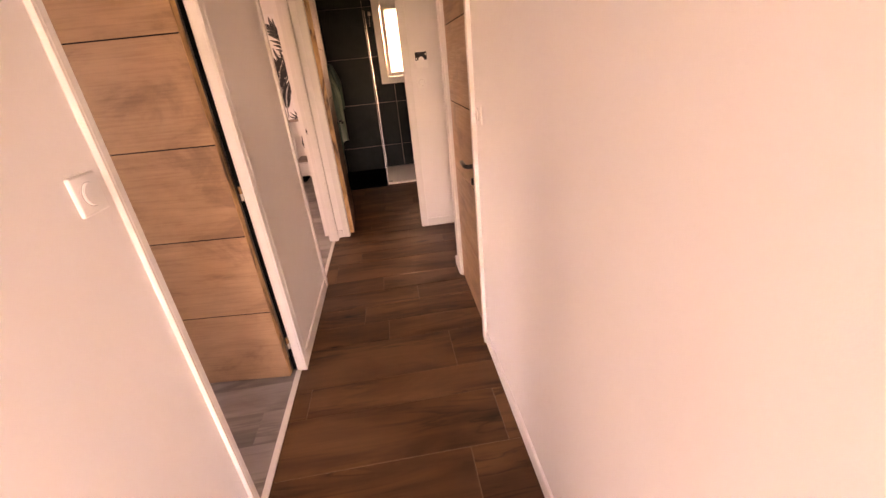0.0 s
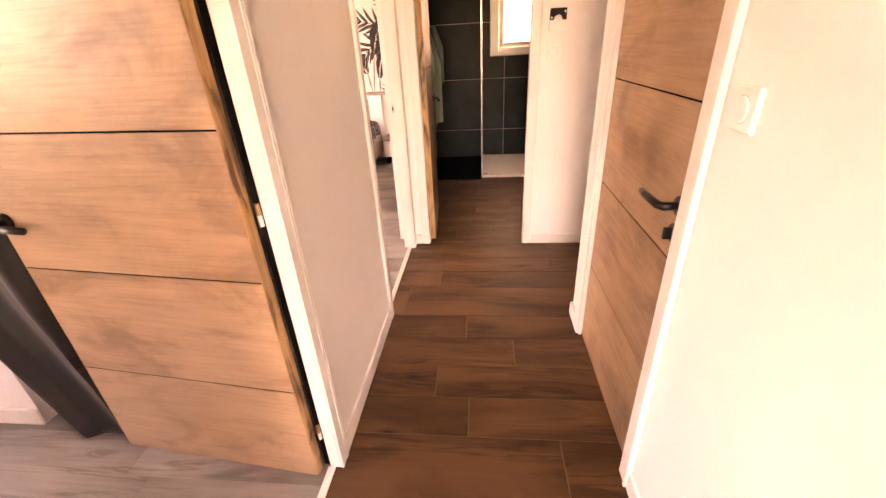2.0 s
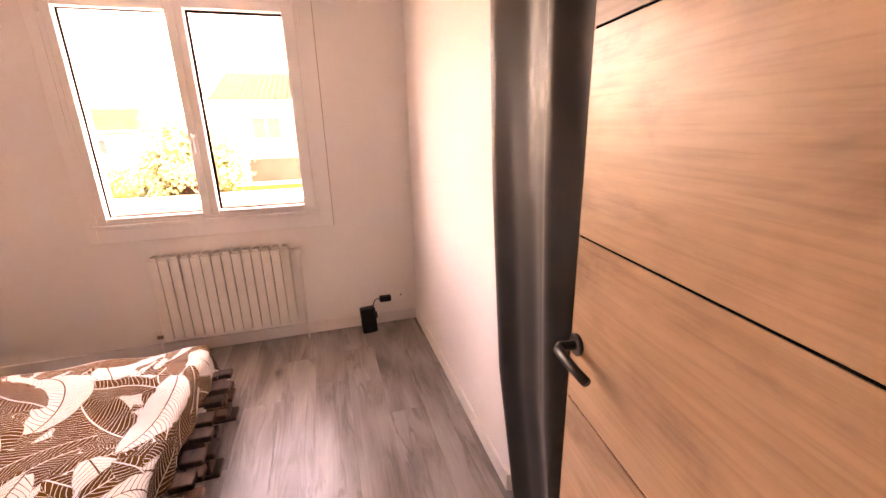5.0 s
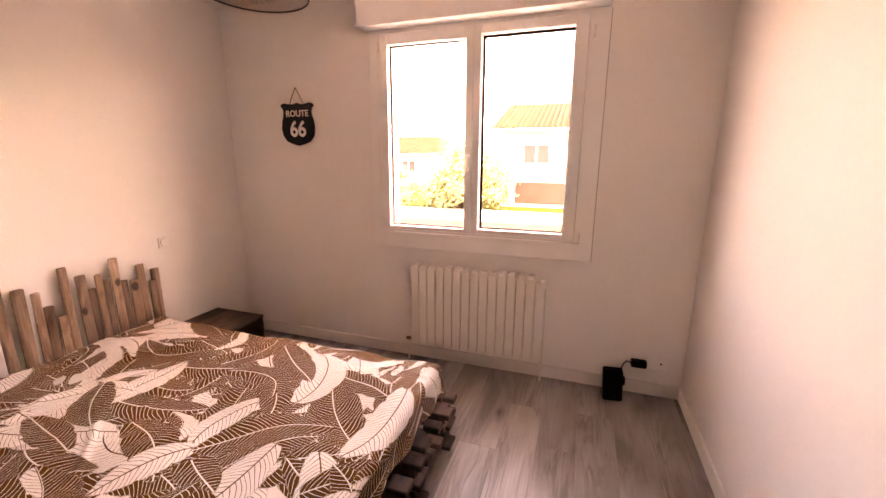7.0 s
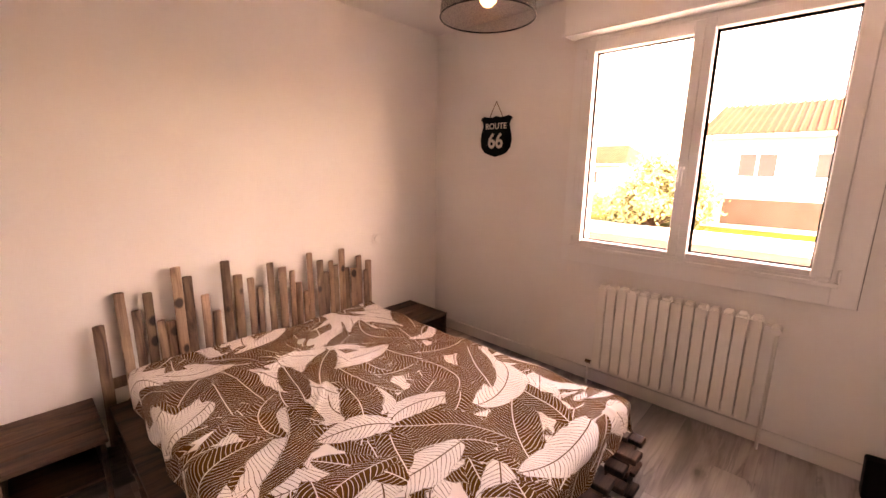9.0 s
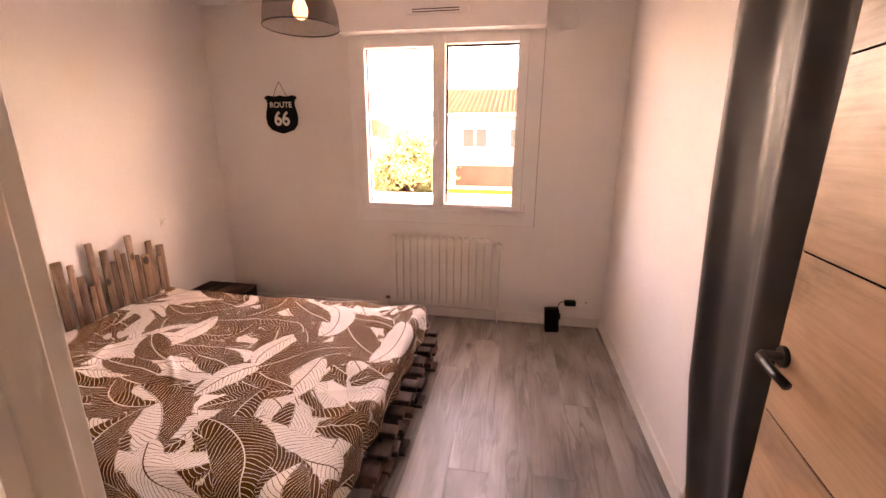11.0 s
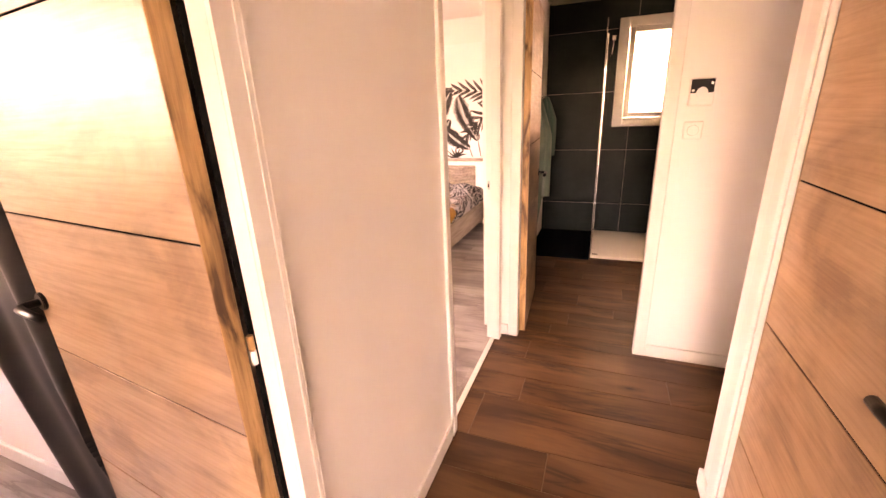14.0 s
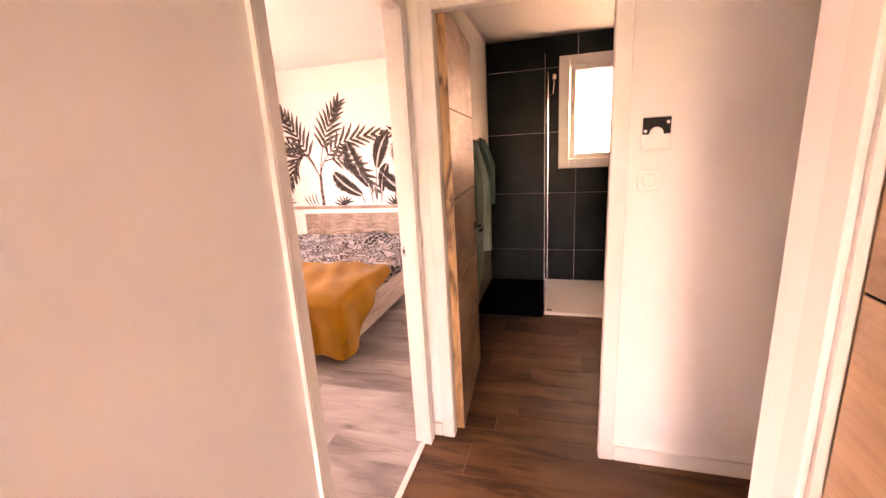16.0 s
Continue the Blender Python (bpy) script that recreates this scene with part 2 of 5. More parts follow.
def glow(name, colour, strength):
    m = material(name, colour, 0.4)
    bsdf(m).inputs["Emission Color"].default_value = (*colour, 1)
    bsdf(m).inputs["Emission Strength"].default_value = strength
    return m


BULB = glow("lit_bulb", (1.0, 0.55, 0.26), 0.12)
SPOT = glow("lit_spot", (1.0, 0.80, 0.58), 0.10)

# fine black wire mesh of the lamp shade: more holes than wire
MESH = material("wire_mesh", (0.05, 0.028, 0.018), 0.4, 0.5)
mesh_weave = noise_of(MESH, coords(MESH), 260.0, 2)
wire(MESH, ramp(MESH, mesh_weave, [(0.35, (0.26,) * 3), (0.65, (0.50,) * 3)]), bsdf(MESH).inputs["Alpha"])


def veined_print(name, brown, pale, stroke=0.085):
    """Cotton printed with veined leaves; the mesh carries each leaf's vein count, its distance from rib or rim, and its tint."""
    m = material(name, pale, 0.88)
    a = m.node_tree.nodes.new("ShaderNodeAttribute")
    a.attribute_name = "print"
    sep = m.node_tree.nodes.new("ShaderNodeSeparateColor")
    wire(m, a.outputs["Color"], sep.inputs[0])

    def sums(kind, x, y):
        n = m.node_tree.nodes.new("ShaderNodeMath")
        n.operation = kind
        for v, slot in ((x, n.inputs[0]), (y, n.inputs[1])):
            if isinstance(v, float):
                slot.default_value = v
            else:
                wire(m, v, slot)
        return n.outputs[0]

    saw = sums("ABSOLUTE", sums("SUBTRACT", sums("FRACT", sep.outputs[0], 0.0), 0.5), 0.0)
    vein = sums("LESS_THAN", saw, stroke)
    rim = sums("LESS_THAN", sep.outputs[1], 0.0024)
    line = sums("MAXIMUM", vein, rim)
    tint = sep.outputs[2]
    deep = mix(m, noise_of(m, coords(m), 9.0, 3), brown, tuple(c * 1.25 for c in brown))
    blade = mix(m, sums("GREATER_THAN", tint, 0.5), deep, pale)
    ink = mix(m, sums("GREATER_THAN", tint, 0.5), pale, deep)
    v = coords(m)
    fade = ramp(m, noise_of(m, v, 7.0, 4), [(0.25, (0.88,) * 3), (0.75, (1, 1, 1))])
    wire(m, mix(m, 1.0, mix(m, line, blade, ink), fade, "MULTIPLY"), bsdf(m).inputs["Base Color"])
    bump(m, noise_of(m, v, 700.0, 2), 0.12, 0.002)
    bsdf(m).inputs["Specular IOR Level"].default_value = 0.12
    return m


def vertex_print(name, rough=0.85, weave=700.0):
    """Cloth or paper printed in the colours that the mesh carries."""
    m = material(name, (0.8, 0.8, 0.8), rough)
    a = m.node_tree.nodes.new("ShaderNodeAttribute")
    a.attribute_name = "print"
    v = coords(m)
    fade = ramp(m, noise_of(m, v, 7.0, 4), [(0.25, (0.86,) * 3), (0.75, (1, 1, 1))])
    wire(m, mix(m, 1.0, a.outputs["Color"], fade, "MULTIPLY"), bsdf(m).inputs["Base Color"])
    bump(m, noise_of(m, v, weave, 2), 0.12, 0.002)
    bsdf(m).inputs["Specular IOR Level"].default_value = 0.12
    return m


LEAF_PRINT = veined_print("leaf_print_cotton", (0.098, 0.035, 0.0018), (0.82, 0.76, 0.72), 0.062)
JUNGLE_PRINT = vertex_print("jungle_print_cotton")

# ---- building helpers ----


def bm_box(bm, x0, x1, y0, y1, z0, z1, bevel=0.0, segments=1):
    made = bmesh.ops.create_cube(bm, size=1.0, matrix=Matrix.LocRotScale(((x0 + x1) / 2, (y0 + y1) / 2, (z0 + z1) / 2), None, (abs(x1 - x0), abs(y1 - y0), abs(z1 - z0))))
    if bevel:
        vs = set(made["verts"])
        es = [e for e in bm.edges if e.verts[0] in vs and e.verts[1] in vs]
        bmesh.ops.bevel(bm, geom=es, offset=bevel, segments=segments, affect="EDGES", profile=0.5)


def boxes(*rows, bevel=0.0, segments=1):
    bm = bmesh.new()
    for r in rows:
        bm_box(bm, *r, bevel=bevel, segments=segments)
    return bm


def part(name, bm, mat, parent=None, label="", smooth=False):
    """Links a bmesh as one mesh object, under a thing or a part."""
    me = bpy.data.meshes.new(name)
    bm.to_mesh(me)
    bm.free()
    if smooth:
        me.shade_smooth()
    me.materials.append(mat)
    ob = new(name, me)
    if parent is not None:
        ob.parent = parent
    if label:
        tagged(ob, label)
    return ob


def base(name, label, category, at=(0, 0, 0), group="", kind=""):
    """A thing's empty, at its base; its parts are built in world places and hung under it."""
    ob = new(name)
    ob.empty_display_size = 0.1
    ob.location = at
    return tagged(ob, label, category, group, kind)


def under(ob, thing):
    """Hang a part that was built in world places under a thing that stands elsewhere."""
    ob.parent = thing
    ob.matrix_parent_inverse = Matrix.Translation(thing.location).inverted()
    return ob


def structure(name, bm, mat, label, category):
    return tagged(part(name, bm, mat), label, category, kind="structure")


def lathe(profile, steps=32, centre=(0, 0, 0)):
    bm = bmesh.new()
    rings = []
    for r, z in profile:
        rings.append([bm.verts.new((centre[0] + r * math.cos(2 * math.pi * k / steps), centre[1] + r * math.sin(2 * math.pi * k / steps), centre[2] + z)) for k in range(steps)])
    for a, b in zip(rings, rings[1:]):
        for k in range(steps):
            bm.faces.new((a[k], a[(k + 1) % steps], b[(k + 1) % steps], b[k]))
    return bm


def tube(points, radius, steps=10, taper=None):
    """A round bar along points."""
    bm = bmesh.new()
    pts = [Vector(p) for p in points]
    rings = []
    for n, p in enumerate(pts):
        way = (pts[min(n + 1, len(pts) - 1)] - pts[max(n - 1, 0)]).normalized()
        side = way.cross(Vector((0, 0, 1)) if abs(way.z) < 0.9 else Vector((1, 0, 0))).normalized()
        up = side.cross(way)
        r = radius if taper is None else radius + (taper - radius) * n / (len(pts) - 1)
        rings.append([bm.verts.new(p + r * (side * math.cos(a) + up * math.sin(a))) for a in [2 * math.pi * k / steps for k in range(steps)]])
    for a, b in zip(rings, rings[1:]):
        for k in range(steps):
            bm.faces.new((a[k], a[(k + 1) % steps], b[(k + 1) % steps], b[k]))
    bm.faces.new(rings[0][::-1])
    bm.faces.new(rings[-1])
    bmesh.ops.recalc_face_normals(bm, faces=bm.faces)
    return bm


def disc(centre, axis, radius, thick, steps=28, bevel=0.0):
    """A round plate whose axis is x, y or z."""
    bm = bmesh.new()
    turn = {"x": Euler((0, math.pi / 2, 0)), "y": Euler((math.pi / 2, 0, 0)), "z": Euler((0, 0, 0))}[axis]
    bmesh.ops.create_cone(bm, cap_ends=True, segments=steps, radius1=radius, radius2=radius, depth=thick, matrix=Matrix.LocRotScale(centre, turn, None))
    if bevel:
        es = [e for e in bm.edges if any(len(f.verts) > 4 for f in e.link_faces)]
        bmesh.ops.bevel(bm, geom=es, offset=bevel, segments=2, affect="EDGES")
    return bm


def grid_mesh(name, points, mat, parent=None, label="", colours=None):
    """A mesh from a rows x columns x 3 array of places worked out by formula."""
    rows, cols = points.shape[:2]
    idx = np.arange(rows * cols).reshape(rows, cols)
    quads = np.stack([idx[:-1, :-1], idx[:-1, 1:], idx[1:, 1:], idx[1:, :-1]], -1).reshape(-1, 4)
    me = bpy.data.meshes.new(name)
    me.vertices.add(rows * cols)
    me.vertices.foreach_set("co", points.reshape(-1).astype(np.float32))
    me.loops.add(len(quads) * 4)
    me.loops.foreach_set("vertex_index", quads.reshape(-1).astype(np.int32))
    me.polygons.add(len(quads))
    me.polygons.foreach_set("loop_start", np.arange(0, len(quads) * 4, 4, dtype=np.int32))
    me.update(calc_edges=True)
    me.shade_smooth()
    if colours is not None:
        at = me.attributes.new("print", "FLOAT_COLOR", "POINT")
        rgba = np.ones((rows * cols, 4), np.float32)
        rgba[:, :3] = colours.reshape(-1, 3)
        at.data.foreach_set("color", rgba.reshape(-1))
    me.materials.append(mat)
    ob = new(name, me)
    if parent is not None:
        ob.parent = parent
    if label:
        tagged(ob, label)
    return ob


# ---- structure: walls ----
X0, X1 = -0.080, -0.012       # partition between hall and bedrooms
HEAD = 2.00                   # clear height of the doorways
FACADE = -3.075
structure("wall_hall_west", boxes((X0, X1, -3.6, -0.897, 0, CEIL), (-0.030, X1, -0.897, -0.846, 0, 2.05), (X0, X1, -0.897, 0.022, 2.05, CEIL), (-0.046, X1, 0.022, 0.075, 0, 2.05), (X0, X1, 0.022, 0.075, 2.05, CEIL), (X0, X1, 0.075, 0.90, 0, CEIL), (X0, X1, 0.90, 1.835, 2.05, CEIL), (X0, X1, 1.835, 1.95, 0, CEIL)), WALL, "white painted partition with two doorways", "wall")
structure("wall_hall_end", boxes((X1, 0.055, 1.872, 1.95, 0, CEIL), (0.055, 0.85, 1.872, 1.95, 2.05, CEIL), (0.85, 1.50, 1.872, 1.95, 0, CEIL)), WALL, "white painted end wall with the bathroom doorway", "wall")
structure("wall_hall_east", boxes((1.0, 1.08, -3.6, 0.0, 0, CEIL), (1.0, 1.08, 0.0, 0.85, 2.05, CEIL), (1.0, 1.08, 0.85, 0.97, 0, CEIL)), WALL, "white painted hall wall with one doorway", "wall")
# the recess's end wall is unseen, set near so more light bounces back
structure("wall_recess", boxes((1.08, 1.42, 0.89, 0.97, 0, CEIL), (1.42, 1.50, 0.89, 1.872, 0, CEIL)), WALL, "white painted walls of the side recess, its end wall unseen", "wall")
# walls added out of view, so no light leaks round the side door
structure("wall_side_closure", boxes((1.08, 2.0, -0.1, -0.02, 0, CEIL), (2.0, 2.08, -0.1, 0.97, 0, CEIL), (1.50, 2.0, 0.89, 0.97, 0, CEIL)), WALL, "unseen plain walls added to close the space behind the side door", "wall")
# unseen wall; its opening is added to let daylight into the hall
structure("wall_hall_south", boxes((X0, 0.08, -3.68, -3.6, 0, CEIL), (0.92, 1.08, -3.68, -3.6, 0, CEIL), (0.08, 0.92, -3.68, -3.6, 0, 0.55), (0.08, 0.92, -3.68, -3.6, 2.35, CEIL)), WALL, "unseen white wall with a tall opening added for daylight", "wall")
WY0, WY1, WZ0, WZ1 = -1.845, -0.495, 0.90, 2.25
# the second opening, y 1.9 to 3.1, is added to light the palm bedroom
structure("wall_facade", boxes((-3.375, FACADE, -3.22, WY0, -0.6, 2.7), (-3.375, FACADE, WY0, WY1, -0.6, WZ0), (-3.375, FACADE, WY0, WY1, WZ1, 2.7), (-3.375, FACADE, WY1, 1.9, -0.6, 2.7),
          (-3.375, FACADE, 1.9, 3.1, -0.6, 0.95), (-3.375, FACADE, 1.9, 3.1, 2.15, 2.7), (-3.375, FACADE, 3.1, 4.7, -0.6, 2.7)), WALL, "white painted outer wall with the bedroom window", "wall")
structure("wall_bedroom_south", boxes((FACADE, X0, -3.22, -3.12, 0, CEIL)), WALL, "white painted bedroom wall behind the bed", "wall")
structure("wall_bedroom_north", boxes((FACADE, -1.36, 0.135, 0.215, 0, CEIL), (-0.30, X0, 0.135, 0.215, 0, CEIL)), WALL, "white painted bedroom wall beside the curtain", "wall")
structure("wall_closet", boxes((FACADE, X0, 0.80, 0.88, 0, CEIL)), WALL, "plain wall at the back of the closet", "wall")
structure("wall_mural", boxes((FACADE, -0.11, 4.60, 4.70, 0, CEIL)), WALL, "white painted wall that carries the palm mural", "wall")
structure("wall_bath_west", boxes((-0.145, -0.11, 1.95, 4.60, 0, CEIL)), WALL, "white painted wall of the bathroom", "wall")
structure("wall_bath_north", boxes((-0.11, 0.60, 4.49, 4.62, 0, CEIL), (1.36, 1.53, 4.49, 4.62, 0, CEIL), (0.60, 1.36, 4.49, 4.62, 0, 1.21), (0.60, 1.36, 4.49, 4.62, 2.26, CEIL)), PALE_GROUT, "bathroom outer wall with a small window", "wall")
structure("wall_bath_east", boxes((1.45, 1.53, 1.95, 4.49, 0, CEIL)), SLATE, "dark tiled bathroom side wall", "wall")

structure("ceiling_hall", boxes((X0, 2.08, -3.68, 1.95, CEIL, CEIL + 0.08)), CEILING, "flat white hall ceiling", "ceiling")
structure("ceiling_bedroom", boxes((-3.375, X0, -3.22, 0.88, CEIL, CEIL + 0.08)), CEILING, "flat white bedroom ceiling", "ceiling")
structure("ceiling_palm_bedroom", boxes((-3.375, X0, 0.88, 4.70, CEIL, CEIL + 0.08)), CEILING, "flat white ceiling of the palm bedroom", "ceiling")
structure("ceiling_bathroom", boxes((X0, 1.53, 1.95, 4.70, CEIL - 0.02, CEIL + 0.08)), painted("satin_ceiling", (0.80, 0.79, 0.77), 0.22, 60, 0.01), "satin white bathroom ceiling", "ceiling")
# slab added out of view to keep the sun from leaking into the rooms
structure("roof", boxes((-3.8, 2.6, -4.0, 5.0, 2.72, 2.80)), PALE_GROUT, "unseen flat slab added over the rooms against sun leaks", "roof")

# ---- baseboards and thresholds ----
BH = 0.075
structure("baseboard_hall", boxes((X1, 0.0, -3.6, -0.848, 0, BH), (X1, 0.0, 0.057, 0.888, 0, BH), (0.988, 1.0, -3.6, -0.022, 0, BH), (0.986, 1.0, 0.866, 0.982, 0, BH), (1.0, 1.09, 0.97, 0.982, 0, BH),
          (0.866, 1.42, 1.860, 1.872, 0, BH), (X1, 0.04, 1.860, 1.872, 0, BH), bevel=0.003), TRIM, "low white painted baseboards of the hall", "baseboard")
structure("baseboard_bedroom", boxes((FACADE, FACADE + 0.013, -3.12, 0.135, 0, BH + 0.01), (-3.06, X0 - 0.002, -3.12, -3.107, 0, BH + 0.01), (-3.06, -1.36, 0.122, 0.135, 0, BH + 0.01), bevel=0.003), TRIM, "low white painted baseboards of the bedroom", "baseboard")
structure("baseboard_palm_bedroom", boxes((FACADE, -0.18, 4.587, 4.60, 0, BH), (FACADE, X0 - 0.002, 0.88, 0.893, 0, BH), bevel=0.003), TRIM, "low white baseboards of the palm bedroom", "baseboard")
structure("threshold", boxes((-0.058, -0.030, -0.79, 0.0, 0, 0.007), (-0.058, -0.030, 0.95, 1.785, 0, 0.007), bevel=0.002), TRIM, "flat white threshold strips between the two floors", "threshold")


# ---- door frames ----
def frame_in_x(name, y0, y1, label, deep, near_x, far, far_x, wide=0.05):
    """A white frame of a doorway through the hall's west wall: jambs with a rebate on the bedroom side, head, casing."""
    f = tagged(base(name, label, "door frame"), kind="structure")
    back = X0 - 0.004
    part("jamb", boxes((near_x, X1 + 0.002, y0 - wide, y0, 0, HEAD + 0.045), (back, near_x, y0 - deep - 0.02, y0 - deep, 0, HEAD + 0.045), bevel=0.002), TRIM, f)
    bm = boxes((far_x, X1 + 0.002, y1, y1 + 0.02, 0, HEAD + 0.045), bevel=0.002)
    if far is not None:
        bm_box(bm, back, far_x, y1 + far, y1 + 0.02, 0, HEAD + 0.045, bevel=0.002)
    part("jamb", bm, TRIM, f)
    part("head", boxes((near_x, X1 + 0.002, y0, y1, HEAD, HEAD + 0.045), (back, near_x, y0 - deep, y1 + 0.02, HEAD + 0.02, HEAD + 0.045)), TRIM, f)
    for n, (a, b) in enumerate(((y0 - wide, y0), (y1, y1 + 0.055))):
        bm = boxes((X1 + 0.0025, 0.0, a, b, 0, HEAD + 0.06))
        lip = (a, a + 0.011) if n == 0 else (b - 0.014, b)
        bm_box(bm, 0.0, 0.0015, *lip, 0, HEAD + 0.06, bevel=0.002)
        part("casing", bm, TRIM, f)
    part("casing", boxes((X1 + 0.0025, 0.0, y0, y1, HEAD, HEAD + 0.06), (0.0, 0.005, y0, y1, HEAD + 0.046, HEAD + 0.06)), TRIM, f)
    return f


frame_1 = frame_in_x("door_frame_1", -0.812, 0.0, "white painted frame of the bedroom doorway", 0.065, -0.030, None, -0.050, 0.034)
# black filler put in the hinge gap to paint in its shade
part("dark_strip", boxes((-0.0700, -0.0505, 0.0035, 0.0740, 0.012, HEAD)), DARK, frame_1, "black strip painting in the shade of the hinge gap")
frame_2 = frame_in_x("door_frame_2", 0.95, 1.785, "white painted frame of the palm bedroom doorway", 0.03, -0.050, 0.012, -0.050)
part("strike_plate", boxes((X0 + 0.005, X0 + 0.017, 1.7945, 1.7985, 0.985, 1.035), bevel=0.001), RING, frame_2, "small steel strike plate")
part("strike_hole", boxes((X0 + 0.006, X0 + 0.014, 1.793, 1.796, 1.0, 1.02)), DARK, frame_2)
part("strike_plate", boxes((-0.066, -0.046, -0.8785, -0.8755, 0.96, 1.10), bevel=0.001), CHROME, frame_1, "small steel strike plate")

frame_3 = tagged(base("door_frame_3", "white painted frame of the bathroom doorway", "door frame"), kind="structure")
part("jamb", boxes((0.056, 0.104, 1.870, 1.915, 0, HEAD + 0.045), (0.056, 0.085, 1.915, 1.955, 0, HEAD + 0.045), bevel=0.002), TRIM, frame_3)
part("jamb", boxes((0.80, 0.849, 1.870, 1.915, 0, HEAD + 0.045), (0.815, 0.849, 1.915, 1.955, 0, HEAD + 0.045), bevel=0.002), TRIM, frame_3)
part("head", boxes((0.104, 0.80, 1.870, 1.915, HEAD, HEAD + 0.045), (0.085, 0.815, 1.915, 1.955, HEAD + 0.015, HEAD + 0.045)), TRIM, frame_3)
part("casing", boxes((0.045, 0.104, 1.859, 1.8695, 0, HEAD + 0.06), bevel=0.003), TRIM, frame_3)
part("casing", boxes((0.80, 0.863, 1.859, 1.8695, 0, HEAD + 0.06), bevel=0.003), TRIM, frame_3)
part("casing", boxes((0.104, 0.80, 1.859, 1.8695, HEAD, HEAD + 0.06), bevel=0.003), TRIM, frame_3)

frame_4 = tagged(base("door_frame_4", "white painted frame of the closed side door", "door frame"), kind="structure")
part("jamb", boxes((0.998, 1.012, 0.002, 0.068, 0, HEAD + 0.045), (1.012, 1.08, 0.002, 0.05, 0, HEAD + 0.045)), TRIM, frame_4)
part("jamb", boxes((0.998, 1.012, 0.790, 0.849, 0, HEAD + 0.045), (1.012, 1.08, 0.806, 0.849, 0, HEAD + 0.045)), TRIM, frame_4)
part("head", boxes((0.998, 1.012, 0.068, 0.790, HEAD, HEAD + 0.045)), TRIM, frame_4)
part("casing", boxes((0.985, 0.9975, -0.02, 0.045, 0, HEAD + 0.06), (0.980, 0.985, -0.02, -0.006, 0, HEAD + 0.06), bevel=0.002), TRIM, frame_4)
part("casing", boxes((0.985, 0.9975, 0.797, 0.865, 0, HEAD + 0.06), bevel=0.004), TRIM, frame_4)
part("casing", boxes((0.985, 0.9975, 0.045, 0.797, HEAD, HEAD + 0.06), bevel=0.002), TRIM, frame_4)


# ---- doors ----
def lever_set(parent, x, face, z, back, key=False):
    """Black lever and rosette on the face y = face of a leaf built along x; the lever points along back."""
    s = -1 if face <= 0 else 1
    h = part("handle", disc((x, face + s * 0.005, z), "y", 0.026, 0.010, 28, 0.002), BLACK_METAL, parent, "black metal lever handle")
    bm = tube([(x, face + s * 0.008, z), (x, face + s * 0.045, z), (x + back * 0.012, face + s * 0.054, z), (x + back * 0.055, face + s * 0.056, z), (x + back * 0.095, face + s * 0.055, z - 0.002), (x + back * 0.130, face + s * 0.052, z - 0.004)], 0.0115, 12, 0.0105)
    part("lever", bm, BLACK_METAL, h, smooth=True)
    if key:
        k = part("key_rosette", disc((x, face + s * 0.005, z - 0.075), "y", 0.026, 0.010, 28, 0.002), BLACK_METAL, parent, "black round key rosette")
        part("thumb_turn", boxes((x - 0.006, x + 0.006, face + s * 0.01, face + s * 0.032, z - 0.092, z - 0.058), bevel=0.004, segments=2), BLACK_METAL, k)
    return h


def oak_door(name, label, width, m, handle_x, back, key=False, height=2.035):
    """An oak leaf of five boards with dark grooves, built along +x from its hinge, its faces at y = 0 and 0.04."""
    d = base(name, label, "door")
    part("core", boxes((0.0015, width - 0.0015, 0.003, 0.037, 0.004, height - 0.002)), DARK, d, "dark groove core")
    pitch = 0.404
    for n in range(5):
        z0, z1 = (0.0 if n == 0 else n * pitch + 0.0026), (height - 0.008 if n == 4 else (n + 1) * pitch - 0.0026)
        part("board", boxes((0.002, width - 0.002, 0.0, 0.0028, z0, z1), (0.002, width - 0.002, 0.0372, 0.04, z0, z1), bevel=0.0006), OAK, d)
    for a, b in ((0.0, 0.0014), (width - 0.0014, width)):
        part("edge", boxes((a, b, 0.0003, 0.0397, 0.0, height - 0.008)), OAK_EDGE, d, "darker knotty edge lipping")
    lever_set(d, handle_x, -0.0005, 0.965, back, key)
    lever_set(d, handle_x, 0.0405, 0.965, back)
    d.matrix_world = m
    return d


def hinge(parent, at, z):
    """White knuckle of a frame hinge."""
    part("hinge", tube([(at[0], at[1], z - 0.028), (at[0], at[1], z + 0.002)], 0.0065, 10), TRIM, parent, "white painted hinge")
    part("hinge_leaf", tube([(at[0], at[1], z + 0.003), (at[0], at[1], z + 0.034)], 0.0065, 10), OAK_EDGE, parent)


door_1 = oak_door("door_1", "open oak door with black lever, dark horizontal grooves", 0.820, pose(-0.0746, -0.0022, 0.010, 0, 0, 173.7), 0.785, -1)
for hz in (0.19, 1.0, 1.80):
    hinge(frame_1, (-0.056, -0.006), hz)
door_3 = oak_door("door_3", "oak door standing open into the bathroom", 0.72, pose(0.141, 1.930, 0.010, 0, 0, 93.5), 0.665, -1)
door_4 = oak_door("door_4", "closed oak side door with black lever and key rosette", 0.72, pose(1.013, 0.788, 0.010, 0, 0, -90.0), 0.702, -1, True)

# ---- bedroom window ----
window_1 = tagged(base("window_1", "white two-leaf window under a roller shutter box, closed", "window"), kind="structure")
TY0, TY1, TZ0 = -1.893, -0.440, 0.815
# thin grey strip stands in for the shadow line round the cover boards
SHADOW_LINE = material("grey_shadow_line", (0.30, 0.27, 0.25), 0.8)
